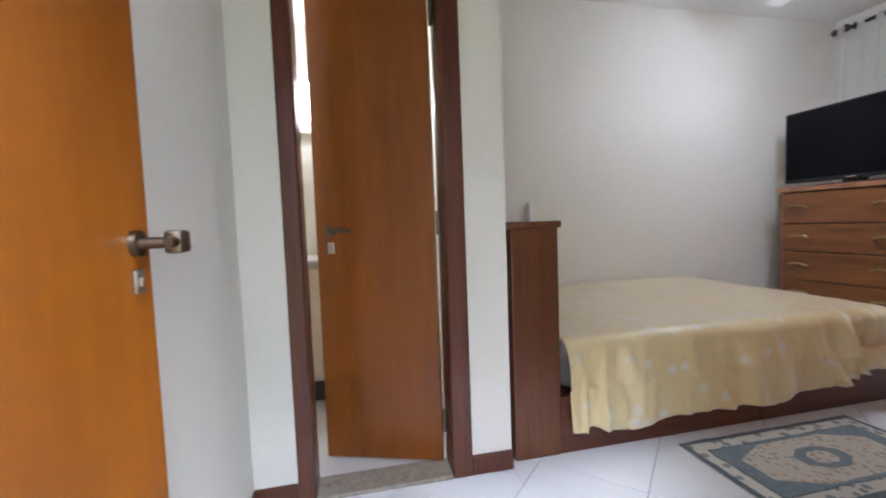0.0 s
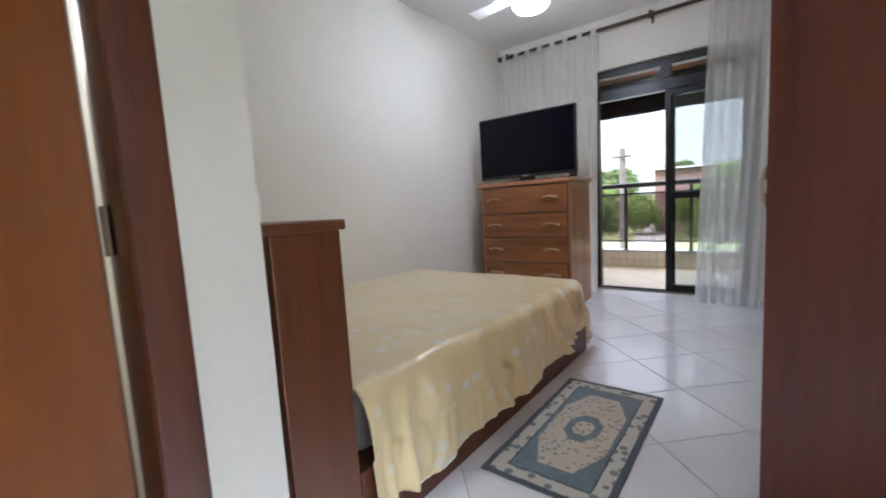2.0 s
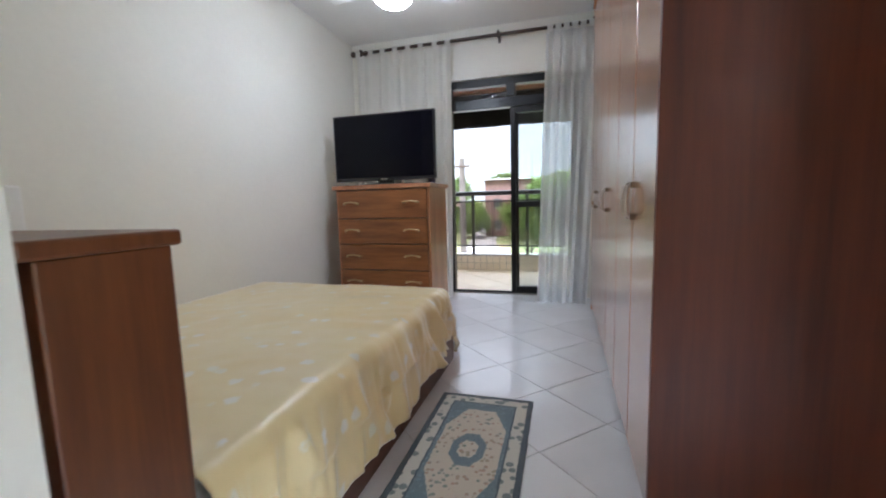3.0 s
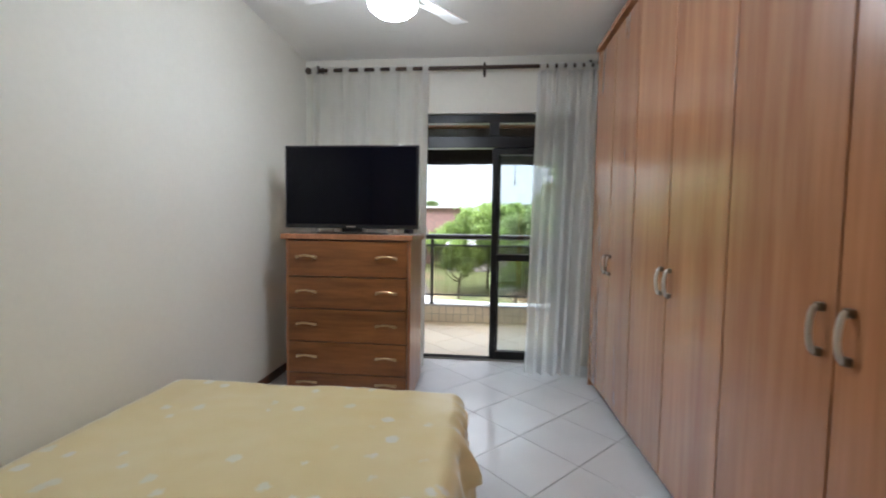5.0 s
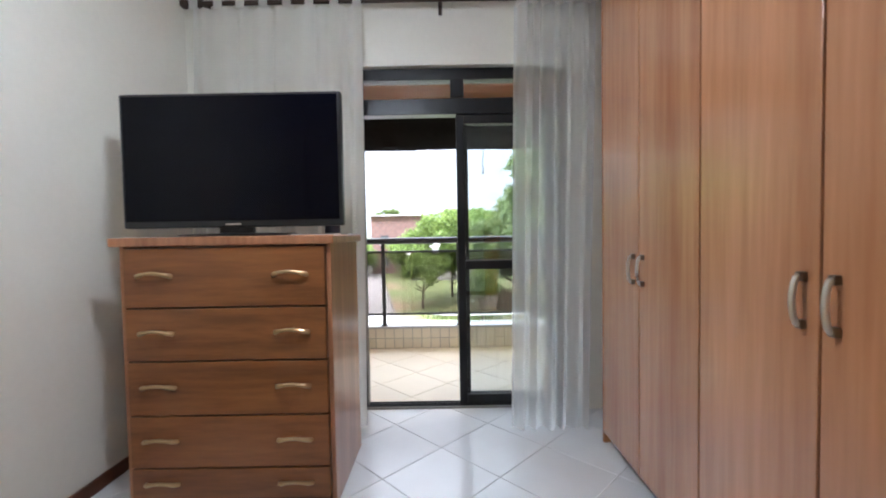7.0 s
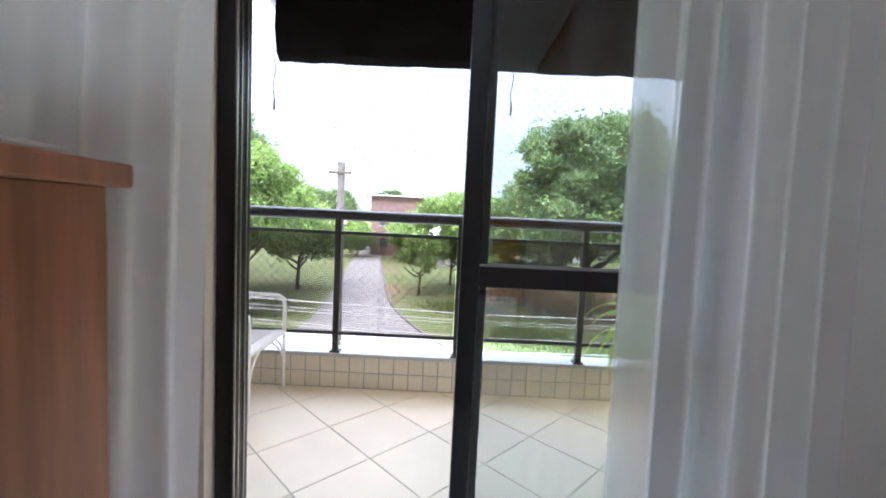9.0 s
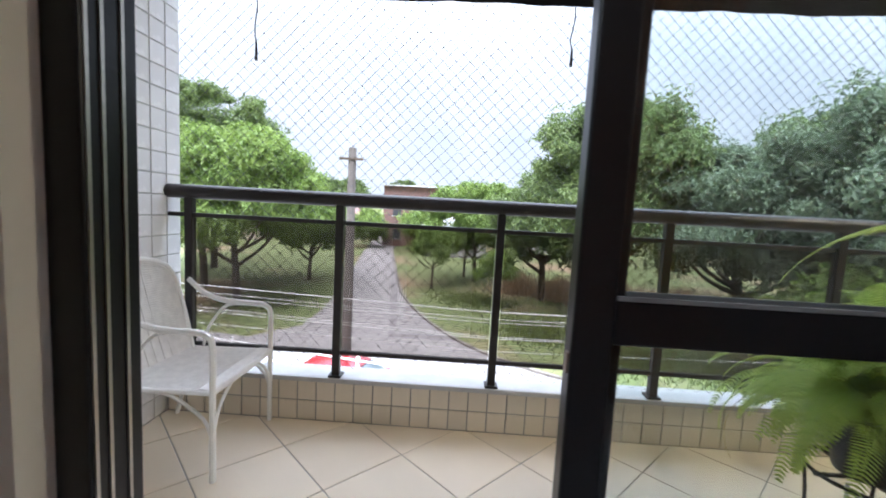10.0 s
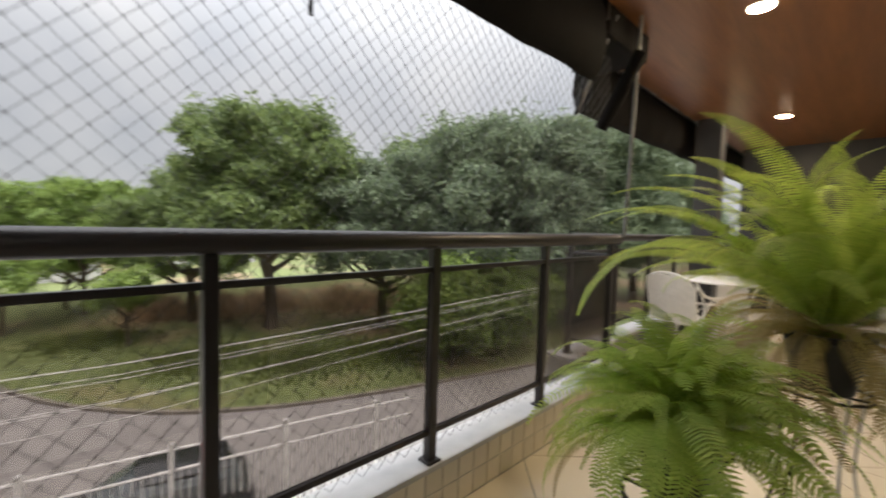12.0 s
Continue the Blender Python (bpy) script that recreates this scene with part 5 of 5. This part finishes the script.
def car(at, heading, paint, label):
    """A small hatchback; local x runs to its nose."""
    c = thing("car", (0, 0, 0), label, "car", "cars parked by the fence")

    def hull(name, sections, material, lab="", parent=None):
        bm = bmesh.new()
        rings = []
        for x, half, z0, z1, tuck in sections:
            rings.append([bm.verts.new((x, s * w, z)) for s, w, z in ((-1, half * 0.92, z0), (-1, half, z0 + (z1 - z0) * 0.35), (-1, half * 0.98, z0 + (z1 - z0) * 0.75), (-1, half * tuck, z1), (1, half * tuck, z1), (1, half * 0.98, z0 + (z1 - z0) * 0.75), (1, half, z0 + (z1 - z0) * 0.35), (1, half * 0.92, z0))])
        for a, b in zip(rings, rings[1:]):
            for i in range(8):
                bm.faces.new((a[i], a[(i + 1) % 8], b[(i + 1) % 8], b[i]))
        bm.faces.new(rings[0])
        bm.faces.new(rings[-1][::-1])
        return part(name, bm, material, parent or c, lab, True)

    hull("body", [(-1.95, 0.66, 0.35, 0.8, 0.9), (-1.85, 0.78, 0.25, 0.92, 0.92), (-1.2, 0.83, 0.2, 0.97, 0.92), (0.0, 0.84, 0.2, 0.96, 0.92), (0.85, 0.83, 0.2, 0.95, 0.9), (1.6, 0.78, 0.22, 0.82, 0.86), (1.9, 0.66, 0.3, 0.68, 0.85)], paint)
    hull("cabin_glass", [(-1.75, 0.7, 0.88, 1.0, 0.9), (-1.45, 0.72, 0.9, 1.38, 0.82), (0.1, 0.72, 0.9, 1.42, 0.8), (0.95, 0.7, 0.88, 0.98, 0.9)], CAR_GLASS, "dark car windows")
    hull("roof", [(-1.5, 0.56, 1.36, 1.41, 0.9), (-1.1, 0.6, 1.38, 1.46, 0.9), (-0.2, 0.6, 1.39, 1.47, 0.9), (0.18, 0.56, 1.38, 1.43, 0.9)], paint)
    for sx in (-1.2, 1.25):
        for s in (-1, 1):
            bm = bmesh.new()
            rod_between(bm, (sx, s * 0.66, 0.3), (sx, s * 0.84, 0.3), 0.3, seg=22)
            tyre = part("tyre", bm, RUBBER, c)
            bm = bmesh.new()
            rod_between(bm, (sx, s * 0.80, 0.3), (sx, s * 0.85, 0.3), 0.19, seg=18)
            part("rim", bm, STEEL, tyre)
    for s in (-1, 1):
        bm = bmesh.new()
        box(bm, 1.74, 1.89, s * 0.55 - 0.12, s * 0.55 + 0.12, 0.6, 0.7, 0.03)
        part("headlight", bm, WHITE_PLASTIC, c)
        bm = bmesh.new()
        box(bm, 0.55, 0.68, s * 0.86 - 0.08, s * 0.86 + 0.08, 0.95, 1.05, 0.025)
        part("wing_mirror", bm, paint, c)
    c.matrix_basis = pose(*at, 0, 0, heading)
    return c


car((-3.95, 13.75, GZ + 0.006), -12, CAR_RED, "small red hatchback parked behind the white fence").scale = (0.82, 0.9, 0.9)
car((-0.7, 12.75, GZ + 0.006), 168, CAR_GREY, "dark grey car parked behind the white fence").scale = (0.8, 0.85, 0.85)


# ---- trees ----
def crown_mesh(name, seed, blobs, count, size, material):
    """Many small bent leaf sprays over lumpy clusters; blobs: (x, y, z, radius, flattening)."""
    rnd = np.random.RandomState(seed)
    V, F = [], []
    weight = np.array([b[3] ** 2 for b in blobs])
    pick = rnd.choice(len(blobs), count, p=weight / weight.sum())
    for k in pick:
        bx, by, bz, br, fl = blobs[k]
        d = rnd.normal(size=3)
        d /= np.linalg.norm(d)
        q = min(1.3, abs(rnd.normal(0.72, 0.27)))
        lump = 1 + 0.5 * noise.noise((d[0] * 1.6 + k, d[1] * 1.6, d[2] * 1.6 + seed)) + 0.35 * noise.noise((d[0] * 4 + k, d[1] * 4, d[2] * 4))
        c = Vector((bx + d[0] * br * q * lump, by + d[1] * br * q * lump, bz + d[2] * br * q * lump * fl))
        nrm = Vector(d + rnd.normal(size=3) * 0.7 + np.array([0, 0, 0.6])).normalized()
        a = nrm.orthogonal().normalized()
        a.rotate(Matrix.Rotation(rnd.uniform(0, 6.28), 3, nrm))
        b = nrm.cross(a)
        s = size * rnd.uniform(0.5, 1.3)
        for w in range(3):
            ang = w * 2.1 + rnd.uniform(-0.4, 0.4)
            u = a * math.cos(ang) + b * math.sin(ang)
            v = nrm.cross(u)
            i = len(V)
            tip = c + u * s - nrm * s * 0.25
            V += [tuple(c), tuple(c + u * s * 0.5 + v * s * 0.22 + nrm * s * 0.05), tuple(tip), tuple(c + u * s * 0.5 - v * s * 0.22 + nrm * s * 0.05)]
            F.append((i, i + 1, i + 2, i + 3))
    me = bpy.data.meshes.new(name)
    me.from_pydata(V, [], F)
    me.materials.append(material)
    return me


def trunk_mesh(height, r, seed, forks, reach):
    bm = bmesh.new()
    rnd = random.Random(seed)
    bend = rnd.uniform(-0.3, 0.3)
    top = Vector((bend, rnd.uniform(-0.3, 0.3), height))
    tube(bm, smooth_curve([(0, 0, -0.1), (bend * 0.2, 0, height * 0.35), (bend * 0.7, 0.05, height * 0.7), top], 4), [r * (1.25 if k == 0 else 1 - 0.4 * k / 12) for k in range(13)], 9)
    for k in range(forks):
        a = 2 * math.pi * k / forks + rnd.uniform(-0.4, 0.4)
        start = Vector((bend * 0.7, 0.05, height * rnd.uniform(0.55, 0.95)))
        end = start + Vector((math.cos(a) * reach, math.sin(a) * reach, reach * rnd.uniform(0.5, 1.0)))
        mid = (start + end) / 2 + Vector((0, 0, -0.12 * reach))
        tube(bm, smooth_curve([start, mid, end], 5), [r * 0.5 * (1 - 0.75 * q / 10) for q in range(11)], 7)
    return finish(bm, "trunk", BARK, True)


def clumps(seed, n, rx, rz, z, r, fl=0.8):
    """Leaf clusters spread over a broad egg, larger below, with gaps between them."""
    q = random.Random(seed)
    out = [(0, 0, z, rx * 0.55, rz / rx)]
    for k in range(n):
        up = 1 - 1.75 * (k + 0.5) / n
        a = 2.4 * k + q.uniform(-0.35, 0.35)
        side = math.sqrt(max(0.0, 1 - up * up))
        d = rx * q.uniform(0.6, 1.06)
        out.append((math.cos(a) * side * d, math.sin(a) * side * d, z + up * rz * q.uniform(0.72, 1.12), r * q.uniform(0.45, 1.25), fl * q.uniform(0.7, 1.15)))
    return out


def lumps(seed, n, spread, z, r, fl=0.75):
    rnd = random.Random(seed)
    out = [(0, 0, z, r * 1.1, fl)]
    for k in range(n):
        a = 2 * math.pi * k / n + rnd.uniform(-0.3, 0.3)
        d = spread * rnd.uniform(0.6, 1.0)
        out.append((math.cos(a) * d, math.sin(a) * d, z + rnd.uniform(-0.5, 0.45) * r * 1.3, r * rnd.uniform(0.55, 0.95), fl))
    for k in range(n // 2):
        out.append((rnd.uniform(-0.5, 0.5) * spread, rnd.uniform(-0.5, 0.5) * spread, z + r * rnd.uniform(0.5, 0.95), r * rnd.uniform(0.4, 0.7), fl))
    return out


KINDS = {
    "broad": (trunk_mesh(3.6, 0.3, 1, 7, 3.0), crown_mesh("crown", 11, clumps(1, 58, 4.0, 3.1, 5.9, 1.0), 20000, 0.25, LEAF_MID)),
    "dense": (trunk_mesh(3.2, 0.28, 2, 7, 2.8), crown_mesh("crown", 12, clumps(2, 64, 4.2, 3.3, 5.9, 0.95), 20000, 0.24, LEAF_DARK)),
    "light": (trunk_mesh(3.0, 0.2, 3, 6, 2.6), crown_mesh("crown", 13, clumps(3, 50, 4.2, 2.6, 5.1, 0.95, 0.75), 15000, 0.27, LEAF_BRIGHT)),
    "airy": (trunk_mesh(5.5, 0.22, 4, 7, 3.0), crown_mesh("crown", 14, clumps(4, 40, 4.0, 2.3, 8.8, 0.75, 0.55), 9000, 0.24, LEAF_MID)),
    "far": (trunk_mesh(3.2, 0.28, 7, 5, 2.6), crown_mesh("crown", 17, clumps(7, 30, 4.1, 3.0, 5.6, 1.2), 4200, 0.48, LEAF_MID)),
    "small": (trunk_mesh(1.7, 0.1, 5, 5, 1.1), crown_mesh("crown", 15, lumps(5, 7, 1.2, 2.9, 0.85), 1800, 0.22, LEAF_BRIGHT)),
    "bush": (trunk_mesh(0.8, 0.08, 6, 5, 0.9), crown_mesh("crown", 16, lumps(6, 9, 1.5, 2.1, 1.35, 0.95), 5200, 0.24, LEAF_BRIGHT)),
}


def tree(kind, x, y, turn, size, label, tall=1.0):
    t = thing("tree" if kind != "bush" else "shrub", (x, y, GZ), label, "tree" if kind != "bush" else "shrub", "trees beyond the street")
    t.rotation_euler, t.scale = (0, 0, radians(turn)), (size, size, size * tall)
    for nm, me in zip(("trunk", "crown"), KINDS[kind]):
        o = new(nm, me)
        o.parent = t
    return t


tree("broad", 6.2, 25.2, 0, 1.04, "broad leafy green tree on the grass beyond the bend", 1.12)
tree("light", -0.3, 34.0, 80, 0.9, "light green spreading tree on the far grass")
tree("broad", 3.6, 29.0, 80, 0.8, "rounded green tree on the grass verge")
tree("dense", 10.5, 22.0, 30, 0.93, "dense dark green tree beside the street")
tree("dense", 14.0, 17.5, 140, 1.1, "dense dark green tree leaning over the street")
tree("dense", 19.0, 15.0, 250, 1.2, "dense dark green tree farther along the street")
tree("broad", 17.0, 24.0, 200, 1.2, "tall green tree behind the street trees")
tree("dense", 30.0, 17.0, 20, 1.2, "large dark tree at the end of the street")
tree("broad", 32.0, 24.0, 100, 1.3, "large green tree in the distance")
tree("light", -12.6, 24.0, 10, 1.05, "spreading light green tree beside the street")
tree("light", -16.5, 27.5, 100, 1.15, "spreading yellow-green tree on the far verge")
tree("airy", -19.5, 33.5, 60, 1.15, "tall airy tree with thin feathery foliage")
tree("airy", -24.0, 30.0, 160, 1.1, "tall airy tree behind the light green ones")
tree("light", -11.5, 31.0, 210, 0.75, "small spreading light green tree")
tree("small", -3.2, 30.6, 0, 1.0, "slim young tree on the mown grass")
tree("small", 0.6, 25.8, 120, 0.8, "slim young tree near the bend")
tree("small", -1.0, 36.0, 220, 1.1, "young tree in the sunlit distance")
tree("bush", 9.2, 15.6, 0, 1.0, "bright green leafy shrub by the street")
tree("bush", 11.6, 15.3, 90, 1.05, "bright green leafy shrub in the hedge row")
tree("bush", -6.2, 54.0, 10, 1.3, "leafy shrub before the distant house")
tree("bush", -12.6, 55.0, 70, 1.2, "leafy shrub beside the distant road")
tree("bush", 21.0, 17.5, 40, 1.3, "large shrub under the street trees")
rnd = random.Random(5)
for k in range(22):
    tree("far" if k % 4 else "airy", -62 + 6.0 * k + rnd.uniform(-2, 2), rnd.uniform(66, 100), rnd.uniform(0, 360), rnd.uniform(0.8, 1.1), "hazy green tree on the far side of the neighbourhood")


def tufts(name, count, spots, h, material, label, seed):
    """Blades of grass scattered over patches; spots: (x, y, radius)."""
    q = np.random.RandomState(seed)
    V, F = [], []
    for k in range(count):
        x, y, r = spots[k % len(spots)]
        a, d = q.uniform(0, 6.283), r * min(2.2, abs(q.normal(0, 0.75)))
        px, py = x + d * math.cos(a), y + d * math.sin(a)
        hh, w = h * q.uniform(0.5, 1.3), 0.03 * q.uniform(0.6, 1.5)
        t, lean = q.uniform(0, 6.283), q.uniform(0, 0.6) * h
        i = len(V)
        V += [(px - w * math.cos(t), py - w * math.sin(t), GZ), (px + w * math.cos(t), py + w * math.sin(t), GZ), (px + lean * math.sin(t), py - lean * math.cos(t), GZ + hh)]
        F.append((i, i + 1, i + 2))
    me = bpy.data.meshes.new(name)
    me.from_pydata(V, [], F)
    me.materials.append(material)
    return tagged(new(name, me), label, "grass", kind="stuff")


tufts("dry_reeds", 7000, [(5.0, 30.0, 1.6), (8.0, 29.5, 1.5), (11.5, 28.0, 1.8), (14.5, 26.5, 1.6), (2.4, 31, 1.0)], 1.25, DRY_GRASS, "pale dry tufts of tall grass under the trees", 3)
tufts("grass", 30000, [(2.2, 22.0, 1.5), (5.0, 19.4, 1.6), (8.0, 18.4, 1.7), (11.5, 17.3, 1.7), (-0.6, 27.5, 1.5), (-11.5, 24.5, 1.5)], 0.16, GRASS_BLADE, "short uneven grass on the street verge", 4)

# ---- poles and wires ----
PX, PYY = -4.5, 14.75
pole = thing("utility_pole", (PX, PYY, GZ), "grey concrete utility pole with a crossarm behind the fence", "utility pole")
bm = bmesh.new()
rod_between(bm, (PX, PYY, GZ), (PX, PYY, 2.62), 0.15, 0.1, 12)
part("shaft", bm, POLE, pole, smooth=True)
bm = bmesh.new()
box(bm, PX - 0.31, PX + 0.31, PYY - 0.13, PYY - 0.08, 2.3, 2.36, 0.006)
part("crossarm", bm, BARK, pole)
for x in (-0.28, -0.14, 0.14, 0.28):
    bm = bmesh.new()
    lathe(bm, (PX + x, PYY - 0.105, 2.36), [(0.012, 0), (0.025, 0.02), (0.018, 0.045), (0.025, 0.06), (0.012, 0.085)], 10)
    part("insulator", bm, CONCRETE, pole)
for k, (za, zb, y0, sag) in enumerate(((-0.45, -0.95, 12.2, 0.35), (-0.62, -1.05, 12.25, 0.4), (-0.8, -1.12, 12.3, 0.3), (-1.15, -1.45, 12.4, 0.35), (-0.9, -1.6, 12.1, 0.25), (-1.5, -1.75, 12.5, 0.3))):
    bm = bmesh.new()
    pts = [(-26 + 60 * t / 24, y0 + 5.0 * abs(t / 24 - 0.42), za + (zb - za) * t / 24 + sag * (4 * (t / 24 - 0.45) ** 2 - 0.5)) for t in range(25)]
    tube(bm, pts, 0.006 if k else 0.01, 5)
    single("overhead_cable", bm, WHITE_METAL, "thin pale overhead cable strung along the street", "cable", pts[12], "cables along the street")


# ---- houses in the distance ----
def house(x, y, w, d, h, wall, roof, label, pitch=1.3):
    hs = thing("house", (x, y, GZ), label, "house", "houses in the distance")
    block("wall", hs, wall, x - w / 2, x + w / 2, y - d / 2, y + d / 2, GZ, GZ + h, 0.0)
    bm = bmesh.new()
    o, rz = 0.6, pitch
    v = [bm.verts.new(p) for p in ((x - w / 2 - o, y - d / 2 - o, GZ + h), (x + w / 2 + o, y - d / 2 - o, GZ + h), (x + w / 2 + o, y + d / 2 + o, GZ + h), (x - w / 2 - o, y + d / 2 + o, GZ + h), (x - w / 2 + 1, y, GZ + h + rz), (x + w / 2 - 1, y, GZ + h + rz))]
    for f in ((0, 1, 5, 4), (2, 3, 4, 5), (1, 2, 5), (3, 0, 4), (3, 2, 1, 0)):
        bm.faces.new([v[i] for i in f])
    part("roof", bm, roof, hs, "red tiled roof with distance haze put in as greyed colour" if roof is HAZY_RED else "")
    n = max(2, int(w / 3))
    for k in range(n):
        wx = x - w / 2 + w * (k + 0.5) / n
        for z in [GZ + 1.0 + 3.0 * s for s in range(int(h / 3))]:
            win = block("window", hs, DARK_SHADE, wx - 0.55, wx + 0.55, y - d / 2 - 0.03, y - d / 2 + 0.05, z, z + 1.25, 0.0)
            block("sill", win, FAR_WALL, wx - 0.65, wx + 0.65, y - d / 2 - 0.12, y - d / 2, z - 0.1, z, 0.0)
    return hs


house(-8.0, 62, 7.2, 8, 7.9, HAZY_RED, CONCRETE, "two-storey brick-red house with a low pale roof", 0.35)
house(-21, 68, 9, 8, 3.4, FAR_WALL, HAZY_RED, "low pale house with a red tiled roof")
house(1.5, 70, 9, 8, 3.3, PLASTER, HAZY_RED, "low cream house behind the trees")
house(-2, 52, 7, 6, 3.0, FAR_WALL, CONCRETE, "low white house across the street")
house(12, 64, 11, 9, 6.2, FAR_WALL, HAZY_RED, "pale two-storey house beyond the trees")
house(-34, 60, 12, 9, 6.0, PLASTER, HAZY_RED, "cream two-storey house far down the street")


# ---- pieces: floor, balcony and wall tiles ----
def clip(poly, x0, x1, y0, y1):
    for axis, lim, keep in ((0, x0, 1), (0, x1, -1), (1, y0, 1), (1, y1, -1)):
        out = []
        for k in range(len(poly)):
            a, b = poly[k - 1], poly[k]
            ia, ib = keep * (a[axis] - lim) >= 0, keep * (b[axis] - lim) >= 0
            if ia != ib:
                t = (lim - a[axis]) / (b[axis] - a[axis])
                out.append((a[0] + (b[0] - a[0]) * t, a[1] + (b[1] - a[1]) * t))
            if ib:
                out.append(b)
        poly = out
        if len(poly) < 3:
            return []
    return poly


def tile_mesh(name, poly, thick, material):
    """A flat tile with a slight chamfer; its face is at z = 0."""
    cx, cy = sum(p[0] for p in poly) / len(poly), sum(p[1] for p in poly) / len(poly)
    n = len(poly)

    def inset(p, d):
        v = Vector((cx - p[0], cy - p[1]))
        return (p[0] + v.x / max(v.length, 1e-6) * d, p[1] + v.y / max(v.length, 1e-6) * d)

    V = [(*inset(p, 0.0025), 0.0) for p in poly] + [(*p, -0.0015) for p in poly] + [(*p, -thick) for p in poly]
    F = [tuple(range(n))] + [(k, k + n, (k + 1) % n + n, (k + 1) % n) for k in range(n)] + [(k + n, k + 2 * n, (k + 1) % n + 2 * n, (k + 1) % n + n) for k in range(n)]
    me = bpy.data.meshes.new(name)
    me.from_pydata(V, [], F)
    me.materials.append(material)
    return me


def diagonal_floor(parent, side, gap, origin, z, rects, material, name):
    h = (side - gap) / math.sqrt(2)
    step = side / math.sqrt(2)
    whole = tile_mesh(name, [(h, 0), (0, h), (-h, 0), (0, -h)], 0.008, material)
    for x0, x1, y0, y1 in rects:
        for i in range(int((x0 - origin[0]) / step) - 2, int((x1 - origin[0]) / step) + 3):
            for j in range(int((y0 - origin[1]) / step) - 2, int((y1 - origin[1]) / step) + 3):
                if (i + j) % 2 == 0:
                    continue
                cx, cy = origin[0] + i * step, origin[1] + j * step
                full = [(cx + h, cy), (cx, cy + h), (cx - h, cy), (cx, cy - h)]
                poly = clip(full, x0, x1, y0, y1)
                if not poly:
                    continue
                inside = all(x0 <= p[0] <= x1 and y0 <= p[1] <= y1 for p in full)
                if not inside:
                    area = abs(sum(a[0] * b[1] - b[0] * a[1] for a, b in zip(poly, poly[1:] + poly[:1]))) / 2
                    if area < 0.0008:
                        continue
                me = whole if inside else tile_mesh(name, [(p[0] - cx, p[1] - cy) for p in poly], 0.008, material)
                o = new(name, me)
                o.location = (cx, cy, z)
                o.parent = parent


def face_tiles(parent, size, gap, u0, u1, z0, z1, place, material, name, limit=300):
    """Square tiles on an upright face, row by row; place(u, z): the pose of a tile's centre."""
    nu, nz = int(round((u1 - u0) / size)), int(round((z1 - z0) / size))
    su, sz = (u1 - u0) / nu, (z1 - z0) / nz
    a, b = su / 2 - gap / 2, sz / 2 - gap / 2
    me = tile_mesh(name, [(a, -b), (a, b), (-a, b), (-a, -b)], 0.005, material)
    spare = []
    made = 0
    for j in range(nz):
        for i in range(nu):
            m = place(u0 + su * (i + 0.5), z0 + sz * (j + 0.5))
            if made < limit:
                o = new(name, me)
                o.parent = parent
                o.matrix_basis = m
                made += 1
            else:
                spare.append(m)
    if spare:
        V, F = [], []
        for m in spare:
            n0 = len(V)
            V += [tuple(m @ v.co) for v in me.vertices]
            F += [tuple(n0 + q for q in p.vertices) for p in me.polygons]
        rest = bpy.data.meshes.new(name + "s")
        rest.from_pydata(V, [], F)
        rest.materials.append(material)
        o = new(name + "s", rest)
        o.parent = parent
        tagged(o, kind="stuff")


diagonal_floor(bpy.data.objects["floor"], 0.43, 0.0035, (-1.038, 2.235), 0.0, [(XL + 0.001, XW - 0.001, 0.281, 4.6), (-1.625, -0.001, -0.749, 0.28)], FLOOR_TILE, "tile")
diagonal_floor(bpy.data.objects["floor_balcony"], 0.395, 0.005, (-1.88, 5.895), BZ, [(-3.184, TX + 0.199, YO - 0.06, KY)], BALCONY_TILE, "tile")
diagonal_floor(bpy.data.objects["floor_balcony"], 0.395, 0.005, (-1.88, 5.895), BZ, [(TX + 0.201, 6.5, YO + 0.001, 6.46)], BALCONY_TILE, "tile")

face_tiles(bpy.data.objects["wall_kerb"], 0.1, 0.006, -3.18, TX + 0.02, BZ, KC - 0.027, lambda u, z: Matrix.Translation((u, KY, z)) @ Matrix.Rotation(radians(90), 4, "X"), KERB_TILE, "tile")
face_tiles(bpy.data.objects["wall_tiled"], 0.105, 0.006, YO + 0.01, 6.26, BZ, 2.64, lambda u, z: Matrix.Translation((-3.185, u, z)) @ Matrix.Rotation(radians(90), 4, "Z") @ Matrix.Rotation(radians(90), 4, "X"), WALL_TILE, "tile")
